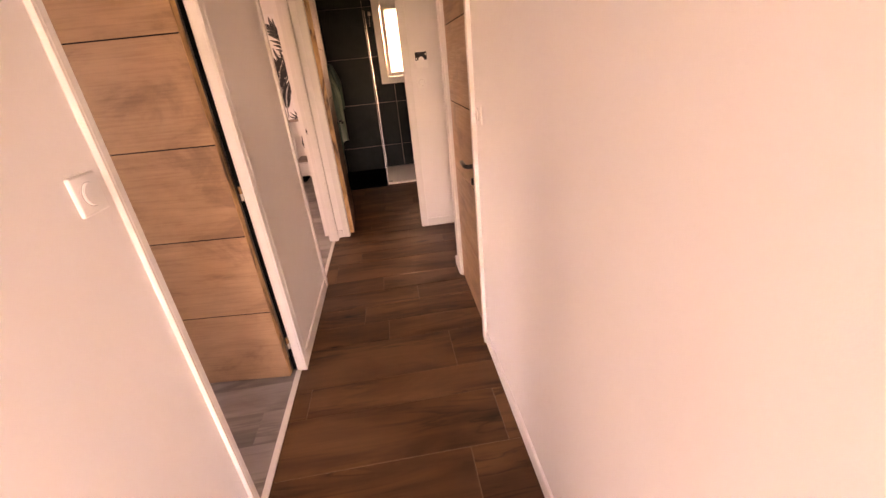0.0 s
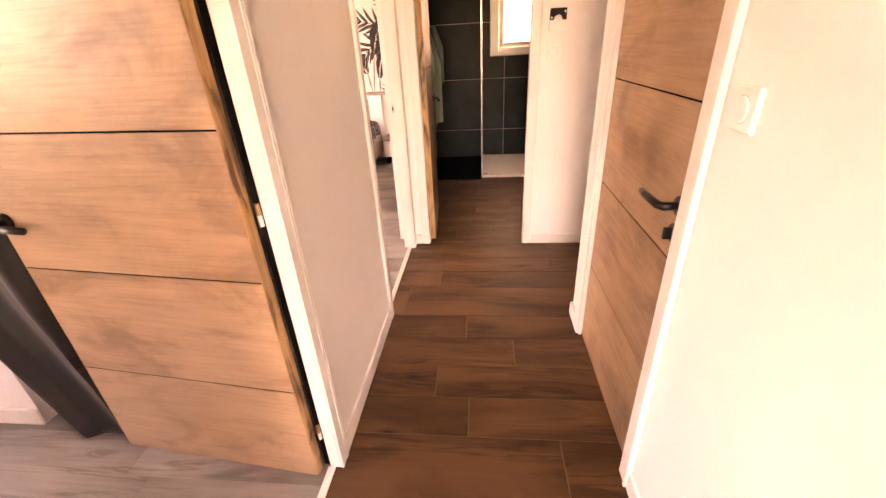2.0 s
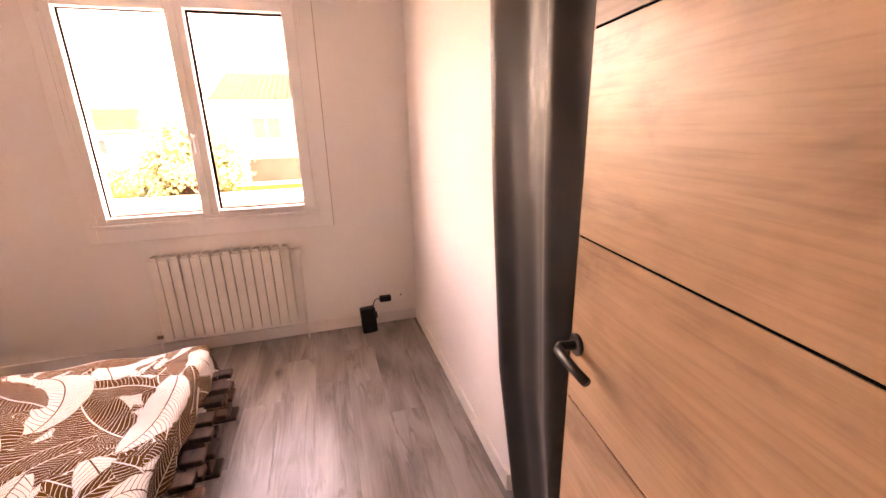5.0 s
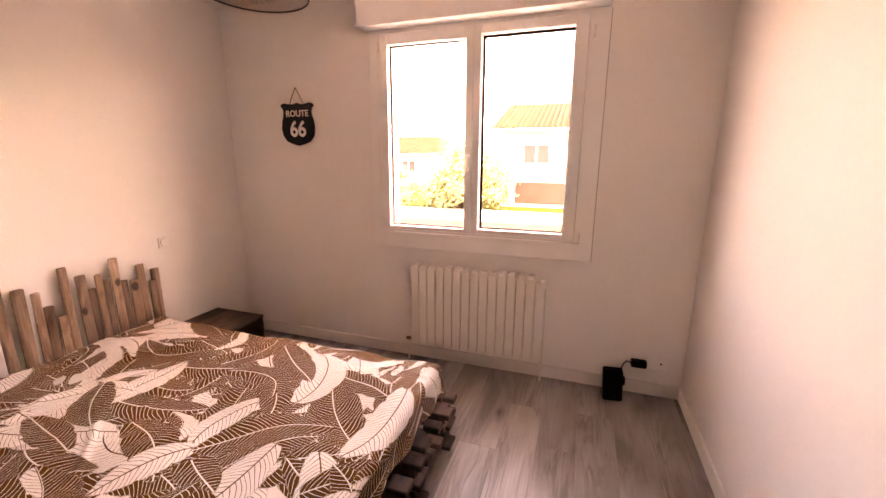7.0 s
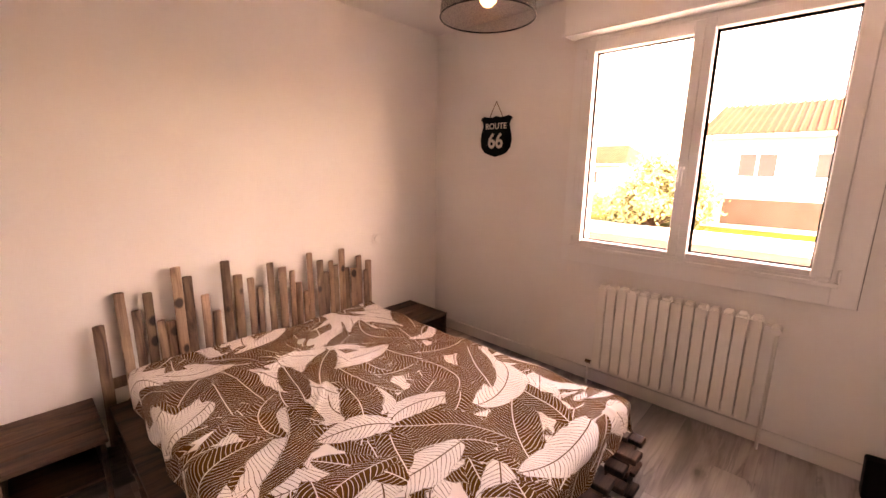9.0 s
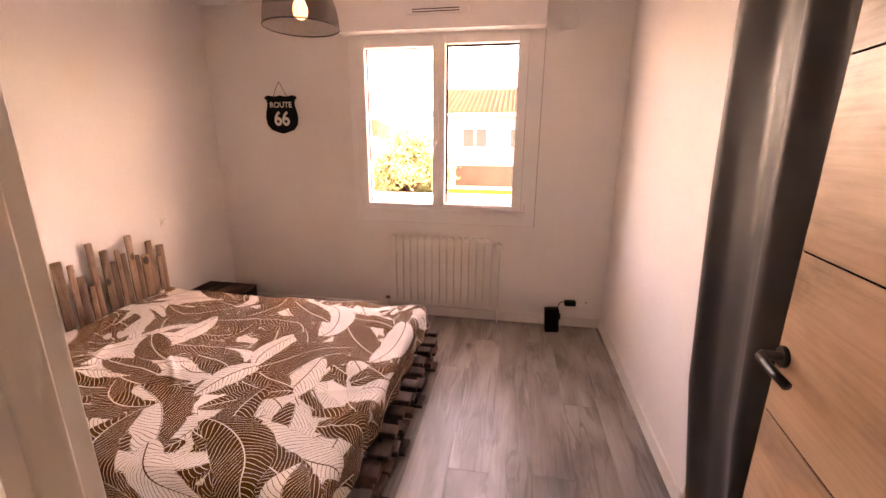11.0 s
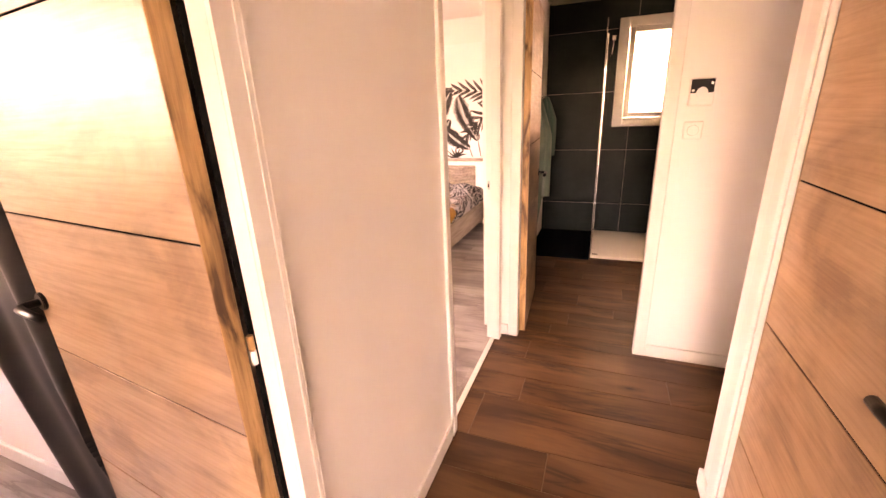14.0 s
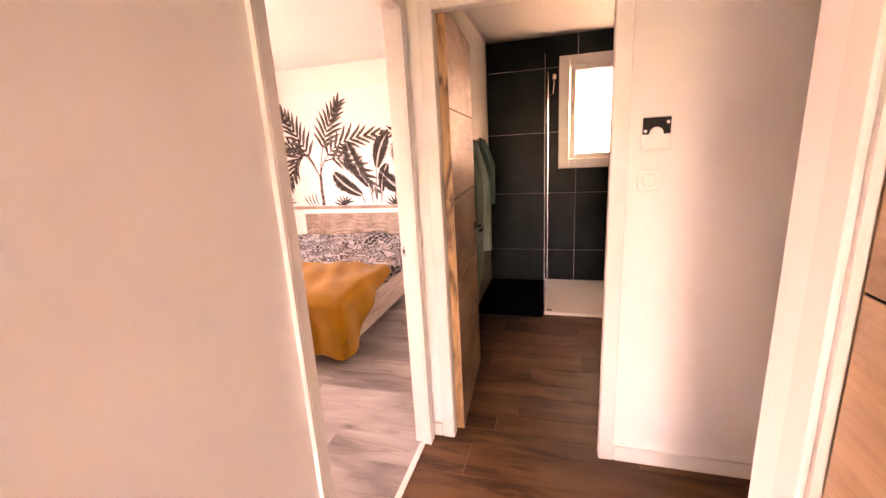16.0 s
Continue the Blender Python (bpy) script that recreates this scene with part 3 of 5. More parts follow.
part("shadow_line", boxes((FACADE, -3.070, TY0 - 0.004, TY0, TZ0 - 0.004, 2.215), (FACADE, -3.070, TY1, TY1 + 0.004, TZ0 - 0.004, 2.215), (FACADE, -3.070, TY0, TY1, TZ0 - 0.004, TZ0)), SHADOW_LINE, window_1, "thin grey strip painted as the shadow line of the cover boards")
part("surround", boxes((FACADE, -3.052, TY0, TY0 + 0.058, TZ0, 2.215), (FACADE, -3.052, TY1 - 0.097, TY1, TZ0, 2.215), (FACADE, -3.052, TY0 + 0.058, TY1 - 0.097, TZ0, TZ0 + 0.102), bevel=0.002), PVC, window_1, "flat white cover boards")
part("window_sill", boxes((-3.0515, -3.035, TY0 + 0.045, TY1 - 0.075, 0.905, 0.928), bevel=0.003), PVC, window_1)
FX0, FX1 = -3.125, -3.0525
part("window_frame", boxes((FX0, FX1, -1.838, -1.805, 0.918, 2.24), (FX0, FX1, -0.545, -0.500, 0.918, 2.24), (FX0, FX1, -1.805, -0.545, 0.918, 0.945), (FX0, FX1, -1.805, -0.545, 2.19, 2.24), bevel=0.003), PVC, window_1)


def sash(y0, y1, z0, z1, left, right, low, high, x1, label, dark_strip=0.006):
    """A window leaf with its pane, dark gasket and frame."""
    s = part("sash", boxes((FX0 + 0.008, x1, y0, y0 + left, z0, z1), (FX0 + 0.008, x1, y1 - right, y1, z0, z1), (FX0 + 0.008, x1, y0 + left, y1 - right, z0, z0 + low), (FX0 + 0.008, x1, y0 + left, y1 - right, z1 - high, z1), bevel=0.004), PVC, window_1, label)
    g = 0.006
    a, b, c, d = y0 + left, y1 - right, z0 + low, z1 - high
    part("gasket", boxes((-3.106, -3.090, a, a + dark_strip, c, d), (-3.106, -3.090, b - g, b, c, d), (-3.106, -3.090, a + dark_strip, b - g, c, c + g), (-3.106, -3.090, a + dark_strip, b - g, d - dark_strip, d)), DARK, s)
    pane = part("pane", boxes((-3.102, -3.098, a, b, c, d)), PANE, s, "clear window pane")
    pane.visible_shadow = False
    return s


sash(-1.8045, -1.190, 0.9455, 2.1895, 0.040, 0.050, 0.024, 0.066, -3.045, "white window leaf")
# gasket drawn wider here, taking in the shade of the frame's recess
sash(-1.1895, -0.5455, 0.9455, 2.1895, 0.046, 0.072, 0.030, 0.052, -3.040, "white window leaf with the handle side", 0.013)
hd = part("handle_plate", boxes((-3.045, -3.038, -1.222, -1.198, 1.36, 1.46), bevel=0.003), PVC, window_1, "white window handle")
part("handle_grip", tube([(-3.038, -1.210, 1.44), (-3.012, -1.210, 1.44), (-3.006, -1.210, 1.43), (-3.006, -1.210, 1.34)], 0.009, 10), PVC, hd, smooth=True)
for y, z in ((-0.520, 0.96), (-0.520, 2.10), (-1.822, 0.96), (-1.822, 2.12)):
    part("hinge", tube([(-3.046, y, z - 0.03), (-3.046, y, z + 0.03)], 0.007, 8), PVC, window_1)

box = tagged(base("shutter_box", "white roller shutter box above the window, with vent", "shutter box"), kind="structure")
part("casing", boxes((FACADE, -2.945, -1.925, -0.442, 2.215, 2.4745), bevel=0.006, segments=2), PVC, box)
part("lip", boxes((-2.9448, -2.936, -1.932, -0.436, 2.212, 2.226), bevel=0.002), PVC, box)
vent = part("air_vent", boxes((-2.9448, -2.925, -1.40, -0.965, 2.305, 2.347), bevel=0.006, segments=2), PVC, box, "narrow white air vent")
for z in (2.318, 2.334):
    part("slot", boxes((-2.926, -2.9242, -1.36, -1.03, z - 0.003, z + 0.003)), DARK, vent)

# ---- radiator under the window ----
rad = base("radiator", "cream white column radiator with thermostatic valve under the window", "radiator", (-2.99, -1.16, 0))
RY0, RY1, N = -1.585, -0.748, 14
pitch = (RY1 - RY0) / N
sect = boxes((-3.036, -2.962, -pitch / 2 + 0.0030, pitch / 2 - 0.0030, 0.150, 0.700), bevel=0.0035, segments=2)
bm_box(sect, -3.044, -2.974, -pitch / 2 + 0.010, pitch / 2 - 0.010, 0.690, 0.714, bevel=0.008, segments=2)
bm_box(sect, -3.030, -2.990, -pitch / 2, pitch / 2, 0.645, 0.688)
bm_box(sect, -3.030, -2.990, -pitch / 2, pitch / 2, 0.162, 0.200)
bm_box(sect, -3.034, -3.020, -pitch / 2, pitch / 2, 0.198, 0.650)
first = part("section", sect, ENAMEL, smooth=False)
first.location = (0, RY0 + pitch / 2, 0)
under(first, rad)
for n in range(1, N):
    o = new("section", first.data)
    o.location = (0, RY0 + pitch * (n + 0.5), 0)
    under(o, rad)
under(part("pipe", tube([(-3.0, RY1, 0.68), (-3.0, RY1 + 0.05, 0.68), (-3.0, RY1 + 0.056, 0.665), (-3.0, RY1 + 0.056, 0.0)], 0.008, 10), ENAMEL, smooth=True), rad)
under(part("pipe", tube([(-3.0, RY0, 0.165), (-3.0, RY0 - 0.03, 0.165), (-3.0, RY0 - 0.034, 0.15), (-3.0, RY0 - 0.034, 0.0)], 0.007, 10), ENAMEL, smooth=True), rad)
under(part("valve_head", tube([(-2.995, RY1 + 0.052, 0.672), (-2.955, RY1 + 0.052, 0.672), (-2.935, RY1 + 0.052, 0.672)], 0.023, 16, 0.019), PLASTIC, None, "white thermostatic valve head"), rad)
under(part("lock_valve", tube([(-3.0, RY0 - 0.05, 0.165), (-3.0, RY0 - 0.015, 0.165)], 0.012, 10), BRASS, None, "brass lock-shield valve"), rad)

# ---- socket, plug and black heater box by the window wall ----
sock = base("wall_socket", "white double wall socket low on the wall", "socket", (FACADE, -0.02, 0.215))
under(part("plate", boxes((FACADE, -3.066, -0.10, 0.050, 0.172, 0.258), bevel=0.003, segments=2), PLASTIC), sock)
under(part("socket_face", disc((-3.0655, 0.010, 0.215), "x", 0.026, 0.004), PLASTIC), sock)
under(part("socket_hole", disc((-3.0632, 0.010, 0.215), "x", 0.006, 0.003, 12), DARK), sock)
plug = base("power_plug", "black power adapter plugged into the wall socket", "plug", (-3.06, -0.115, 0.21))
under(part("adapter", boxes((-3.066, -3.015, -0.160, -0.072, 0.190, 0.232), bevel=0.008, segments=2), BLACK), plug)
under(part("cord", tube([(-3.03, -0.158, 0.215), (-3.02, -0.185, 0.225), (-3.0, -0.205, 0.215), (-2.985, -0.215, 0.19), (-2.965, -0.225, 0.165), (-2.955, -0.235, 0.155)], 0.004, 8), BLACK, smooth=True), plug)
hot = base("electric_box", "black upright electric box standing on the floor", "electric box", (-2.945, -0.255, 0))
ob = part("case", boxes((-0.035, 0.035, -0.055, 0.055, 0.0, 0.195), bevel=0.012, segments=3), BLACK, hot)
ob.rotation_euler = (0.05, 0, 0.05)
ob.location = (0, 0, 0.003)
part("side_button", boxes((-0.012, 0.012, 0.052, 0.068, 0.10, 0.15), bevel=0.004, segments=2), BLACK, ob)

# ---- hanging road sign ----
sign = base("hanging_sign", "black shield-shaped road sign hanging by a cord", "sign", (FACADE + 0.004, -2.495, 1.508))


def shield(width, height, thick):
    pts = [(0.0, 0.0), (0.16, 0.035), (0.34, 0.10), (0.455, 0.24), (0.485, 0.42), (0.46, 0.58), (0.42, 0.70), (0.40, 0.80), (0.43, 0.88), (0.485, 0.93), (0.44, 0.98), (0.36, 1.0), (0.24, 0.975), (0.12, 0.97), (0.0, 1.0)]
    ring = pts + [(-a, b) for a, b in pts[-2:0:-1]]
    bm = bmesh.new()
    f = bm.faces.new([bm.verts.new((0, y * width, z * height)) for y, z in ring])
    out = bmesh.ops.extrude_face_region(bm, geom=[f])
    bmesh.ops.translate(bm, verts=[v for v in out["geom"] if isinstance(v, bmesh.types.BMVert)], vec=(thick, 0, 0))
    bmesh.ops.recalc_face_normals(bm, faces=bm.faces)
    return bm


part("plate", shield(0.292, 0.297, 0.008), BLACK, sign)


def lettering(text, size, place, turn, mat, parent, name="lettering", bold=0.0, sx=1.0):
    """Words in Blender's own font, turned into a mesh."""
    cu = bpy.data.curves.new(name, "FONT")
    cu.body, cu.size, cu.extrude, cu.align_x, cu.align_y, cu.offset = text, size, 0.0006, "CENTER", "CENTER", bold
    tmp = bpy.data.objects.new("tmp", cu)
    scene.collection.objects.link(tmp)
    me = bpy.data.meshes.new_from_object(tmp.evaluated_get(bpy.context.evaluated_depsgraph_get()))
    bpy.data.objects.remove(tmp)
    me.materials.append(mat)
    ob = new(name, me)
    ob.parent = parent
    ob.matrix_basis = pose(*place, *turn) @ Matrix.Diagonal((sx, 1, 1, 1))
    return ob


CREAM = painted("cream_print", (0.80, 0.76, 0.70), 0.6, 200, 0.05)
lettering("ROUTE", 0.060, (0.0095, 0.0, 0.222), (90, 0, 90), CREAM, sign, bold=0.0012, sx=1.0)
lettering("66", 0.150, (0.0095, 0.0, 0.112), (90, 0, 90), CREAM, sign, bold=0.004, sx=0.92)
for s in (-1, 1):
    part("cord", tube([(0.008, s * 0.060, 0.285), (0.010, s * 0.030, 0.345), (0.010, 0, 0.398)], 0.003, 8), ROPE, sign)
part("nail", tube([(-0.004, 0, 0.398), (0.016, 0, 0.400)], 0.003, 8), CHROME, sign)

# ---- switches and sockets ----


def dial_switch(name, label, at, axis, way, size=0.082):
    """A white square plate with a round rocker; axis is the wall's normal, way its sign."""
    s = base(name, label, "switch", at, "wall switches")
    h, c = size / 2, [0, 0, 0]
    k = "xyz".index(axis)
    lo, hi = sorted((0, way * 0.010))
    if axis == "x":
        part("plate", boxes((lo, hi, -h, h, -h, h), bevel=0.004, segments=2), PLASTIC, s)
    else:
        part("plate", boxes((-h, h, lo, hi, -h, h), bevel=0.004, segments=2), PLASTIC, s)
    c[k] = way * 0.012
    part("rocker", disc(tuple(c), axis, 0.024, 0.007, 32, 0.0015), PLASTIC, s)
    c[k] = way * 0.0102
    part("ring", disc(tuple(c), axis, 0.0256, 0.002, 32), RING, s)
    return s


dial_switch("light_switch", "white plate switch beside the bedroom door", (X1, -0.916, 1.268), "x", 1)
dial_switch("light_switch", "white plate switch under the thermostat", (0.942, 1.872, 1.292), "y", -1)
dial_switch("light_switch", "white plate switch on the hall wall beside the side door", (1.0, -0.095, 1.235), "x", -1)
dial_switch("bedside_switch", "small white plate switch above the headboard", (-2.405, -3.12, 0.872), "y", 1, 0.07)
cover = base("cover_plate", "square white blank cover plate high on the window wall", "cover plate", (FACADE, -0.286, 2.248))
part("plate", boxes((0, 0.006, -0.05, 0.05, -0.05, 0.05), bevel=0.003, segments=2), PLASTIC, cover)
thermo = base("thermostat", "black and white electronic thermostat on the end wall", "thermostat", (0.955, 1.872, 1.475))
part("case", boxes((-0.052, 0.052, -0.020, 0, -0.070, 0.052), bevel=0.005, segments=2), PLASTIC, thermo)
part("screen", boxes((-0.048, 0.048, -0.0215, -0.0195, -0.012, 0.049), bevel=0.0008), BLACK, thermo, "dark glossy display")
part("dial", disc((0, -0.0215, -0.010), "y", 0.024, 0.006, 32, 0.001), PLASTIC, thermo)
for x in (-0.038, 0.038):
    part("button", disc((x, -0.0225, 0.000 if x < 0 else 0.030), "y", 0.006, 0.002, 16), PLASTIC, thermo)

# ---- pendant lamp ----
lamp = base("pendant_lamp", "black wire mesh dome pendant lamp with lit bulb", "lamp", (-1.66, -1.525, 1.918))
dome = [(0.157, 0.0), (0.156, 0.03), (0.150, 0.07), (0.137, 0.108), (0.112, 0.142), (0.078, 0.165), (0.040, 0.178), (0.022, 0.182)]
part("shade", lathe(dome, 48), MESH, lamp, "black wire mesh shade", True)
ring_pts = [(0.157 * math.cos(a), 0.157 * math.sin(a), 0) for a in [2 * math.pi * k / 48 for k in range(49)]]
part("rim", tube(ring_pts, 0.003, 8), BLACK_METAL, lamp, smooth=True)
part("socket", lathe([(0.0, 0.232), (0.022, 0.230), (0.024, 0.19), (0.022, 0.135), (0.0, 0.133)], 20), BLACK, lamp, smooth=True)
part("bulb", lathe([(0.0, 0.032), (0.014, 0.034), (0.026, 0.045), (0.031, 0.062), (0.029, 0.080), (0.020, 0.102), (0.014, 0.118), (0.013, 0.134)], 24), BULB, lamp, "warm glowing bulb", True)
part("cord", tube([(0, 0, 0.23), (0, 0, 0.553)], 0.003, 8), BLACK, lamp)
part("ceiling_rose", lathe([(0.0, 0.525), (0.045, 0.530), (0.050, 0.557)], 28), BLACK, lamp, smooth=True)

# ---- curtain over the closet opening ----


def curtain():
    """A dark hanging cloth with a few deep folds, drawn in towards its foot."""
    z = np.linspace(0.022, 2.40, 110)
    u = np.linspace(0, 1, 150)
    Z, U = np.meshgrid(z, u, indexing="ij")
    k = Z / 2.4
    left = np.interp(Z, (0.0, 0.1, 0.23, 0.65, 1.32, 1.83, 2.4), (-1.13, -1.17, -1.215, -1.36, -1.455, -1.51, -1.56))
    X = left + (-0.42 - left) * U
    fold = 0.5 + 0.5 * np.cos(2 * np.pi * (U - 0.43) * 3.3 + 0.5 * np.sin(4 * k))
    small = 0.5 + 0.5 * np.cos(2 * np.pi * U * 9.0 + 2 * k)
    Y = 0.092 - 0.046 * fold ** 2.2 - 0.008 * small + 0.012 * np.exp(-U * 30) - 0.012 * (1 - k) ** 3 * np.sin(7 * U)
    behind = 0.020 - 0.1104 * (X + 0.0746) + 0.012
    Y = np.where(X > -0.93, np.maximum(Y, np.minimum(behind, 0.125)), Y)
    Z = Z + 0.05 * (1 - k) ** 6 * (1 - U) ** 3
    return grid_mesh("curtain", np.stack([X, Y, Z], -1), CURTAIN)


cur = tagged(curtain(), "dark grey floor-length curtain over the closet", "curtain")
th = cur.modifiers.new("thick", "SOLIDIFY")
th.thickness = 0.003
rod = base("curtain_rod", "thin dark curtain rod under the ceiling", "curtain rod", (-0.9, 0.08, 2.41))
part("rod", tube([(-0.75, 0, 0), (0.75, 0, 0)], 0.009, 10), BLACK_METAL, rod)
for x in (-0.70, 0.70):
    part("bracket", tube([(x, 0, 0), (x, 0, 0.064)], 0.006, 8), BLACK_METAL, rod)

# ---- pallet bed ----
BX0, BX1, BY0, BY1 = -2.285, -0.715, -3.035, -1.075
bed = base("pallet_bed", "low bed of stacked wooden pallets with slatted foot", "bed", ((BX0 + BX1) / 2, (BY0 + BY1) / 2, 0))


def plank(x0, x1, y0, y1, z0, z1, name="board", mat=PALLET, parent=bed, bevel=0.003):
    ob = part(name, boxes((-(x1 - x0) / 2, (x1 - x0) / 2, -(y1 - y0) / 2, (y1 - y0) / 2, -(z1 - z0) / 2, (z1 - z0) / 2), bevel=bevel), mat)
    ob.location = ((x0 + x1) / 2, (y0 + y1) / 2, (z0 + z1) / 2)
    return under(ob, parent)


FY = -1.045
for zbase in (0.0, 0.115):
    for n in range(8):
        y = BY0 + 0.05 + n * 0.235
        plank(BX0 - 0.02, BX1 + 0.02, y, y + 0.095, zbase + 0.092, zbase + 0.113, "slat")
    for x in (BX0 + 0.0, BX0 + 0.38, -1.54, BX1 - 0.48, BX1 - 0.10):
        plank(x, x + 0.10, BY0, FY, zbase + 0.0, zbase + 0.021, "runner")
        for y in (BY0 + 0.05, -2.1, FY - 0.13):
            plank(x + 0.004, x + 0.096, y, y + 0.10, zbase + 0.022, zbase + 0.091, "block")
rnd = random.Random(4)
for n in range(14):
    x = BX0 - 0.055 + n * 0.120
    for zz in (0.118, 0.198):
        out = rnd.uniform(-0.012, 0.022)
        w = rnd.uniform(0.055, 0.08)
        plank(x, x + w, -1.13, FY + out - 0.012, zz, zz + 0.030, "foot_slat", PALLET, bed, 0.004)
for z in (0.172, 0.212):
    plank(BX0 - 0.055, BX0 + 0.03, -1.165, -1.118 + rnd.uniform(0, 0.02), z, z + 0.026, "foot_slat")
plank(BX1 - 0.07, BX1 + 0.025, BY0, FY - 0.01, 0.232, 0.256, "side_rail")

# headboard of upright bars of uneven height
HB = [(-0.70, 0.66), (-0.80, 0.80), (-0.855, 0.70), (-0.908, 0.776), (-0.955, 0.62), (-0.995, 0.60), (-1.043, 0.891), (-1.094, 0.827), (-1.168, 0.712), (-1.222, 0.60), (-1.285, 0.885), (-1.352, 0.788), (-1.423, 0.759),
      (-1.478, 0.690), (-1.547, 0.832), (-1.625, 0.789), (-1.683, 0.756), (-1.728, 0.667), (-1.775, 0.60), (-1.821, 0.852), (-1.889, 0.792), (-1.932, 0.700), (-1.975, 0.775), (-2.018, 0.735), (-2.061, 0.848), (-2.110, 0.70), (-2.160, 0.690), (-2.215, 0.774), (-2.265, 0.66), (-2.297, 0.726)]
for n, (x, top) in enumerate(HB):
    w = rnd.uniform(0.022, 0.028)
    y = -3.105 + (0.030 if n % 2 else 0.044) - 0.012
    bm = bmesh.new()
    bmesh.ops.create_cone(bm, cap_ends=True, segments=10, radius1=w, radius2=w * 0.94, depth=top - 0.02)
    bmesh.ops.bevel(bm, geom=[e for e in bm.edges if abs(e.verts[0].co.z - e.verts[1].co.z) < 1e-4 and e.verts[0].co.z > 0], offset=0.003, segments=1, affect="EDGES")
    bmesh.ops.scale(bm, verts=bm.verts, vec=(1, 0.5, 1))
    ob = part("headboard_bar", bm, PINE)
    ob.location, ob.rotation_euler = (x, y, 0.02 + (top - 0.02) / 2), (rnd.uniform(-0.006, 0.006), rnd.uniform(-0.012, 0.012), rnd.uniform(-0.3, 0.3))
    under(ob, bed)
plank(-2.32, -0.68, -3.117, -3.108, 0.30, 0.36, "headboard_rail", PINE)

# mattress and its printed cover


def leaves_print(U, V, seed, count, brown, mid, pale, size, gap, stroke=0.14, share=0.52):
    """Overlapping veined leaves, painted one over another on a cloth of places U, V in metres."""
    r = random.Random(seed)
    out = np.empty(U.shape + (3,), np.float32)
    out[:] = pale
    w, h = U.max() - U.min(), V.max() - V.min()
    for _ in range(count):
        cx, cy = U.min() + r.random() * w, V.min() + r.random() * h
        a, length = r.random() * 2 * math.pi, size * r.uniform(0.7, 1.35)
        wide, bend = length * r.uniform(0.19, 0.29), r.uniform(-0.9, 0.9)
        kind = r.random()
        du, dv = U - cx, V - cy
        near = (abs(du) < length * 0.75) & (abs(dv) < length * 0.75)
        if not near.any():
            continue
        du, dv = du[near], dv[near]
        s = (du * math.cos(a) + dv * math.sin(a)) / length + 0.5
        t = (-du * math.sin(a) + dv * math.cos(a)) / length
        t = t + bend * (s - 0.5) ** 2 - bend * 0.08
        lobe = np.clip(1 - np.abs(2 * np.clip(s, 0, 1) - 0.85) ** 2.2, 0, 1) ** 0.75 * wide / length
        inside = (s > 0) & (s < 1) & (np.abs(t) < lobe)
        phase = (s - 0.55 * np.abs(t) ** 0.8 * 1.6 + 0.012 * np.sin(40 * s)) * length / gap
        vein = np.abs(phase - np.round(phase)) < stroke * (1.0 if kind < 0.72 else 0.8)
        rib = np.abs(t) < 0.0050 / length
        rim = np.abs(t) > lobe - 0.0062 / length
        blade, line = (brown, pale) if kind < share else (mid, pale) if kind < share + 0.14 else (pale, mid)
        colour = np.where((vein | rib | rim)[:, None], np.array(line, np.float32), np.array(blade, np.float32))
        block = out[near]
        block[inside] = colour[inside]
        out[near] = block
    return out


def veined_leaves(U, V, seed, count, size, gap):
    """Overlapping leaves laid one over another: vein count, distance from rib or rim in metres, tint (0 brown, 1 pale)."""
    r = random.Random(seed)
    out = np.empty(U.shape + (3,), np.float32)
    out[:] = (0.0, 1.0, 1.0)
    w, h = U.max() - U.min(), V.max() - V.min()
    for k in range(count):
        cx, cy = U.min() + r.random() * w, V.min() + r.random() * h
        a, length = r.random() * 2 * math.pi, size * r.uniform(0.75, 1.3)
        wide, bend = length * r.uniform(0.15, 0.22), r.uniform(-1.1, 1.1)
        kind, lean, near = r.random(), r.uniform(0.45, 0.75), length * 0.75
        at = (abs(U - cx) < near) & (abs(V - cy) < near)
        if not at.any():
            continue
        du, dv = U[at] - cx, V[at] - cy
        s = (du * math.cos(a) + dv * math.sin(a)) / length + 0.5
        t = (-du * math.sin(a) + dv * math.cos(a)) / length
        t = t + bend * (s - 0.5) ** 2 - bend * 0.08
        lobe = np.clip(1 - np.abs(2 * np.clip(s, 0, 1) - 0.9) ** 2.0, 0, 1) ** 0.7 * wide / length
        torn = 1 - 0.10 * np.clip(np.sin(s * 19 + 3 * np.sign(t)), 0, 1) ** 6
        inside = (s > 0) & (s < 1) & (np.abs(t) < lobe * torn)
        across = np.abs(t) / (wide / length)
        phase = (s - lean * np.abs(t) - 0.38 * across ** 2 * wide / length + 0.010 * np.sin(26 * s + cx * 9)) * length / gap + 40.0
        edge = np.minimum(np.abs(t), (lobe * torn - np.abs(t)) * 1.6) * length
        if kind < 0.54:
            tint = np.zeros_like(s)
        elif kind < 0.74:
            tint = (t > 0).astype(np.float32)
        else:
            tint = np.ones_like(s)
        block = out[at]
        block[inside] = np.stack([phase, edge, tint], -1)[inside]
        out[at] = block
    return out


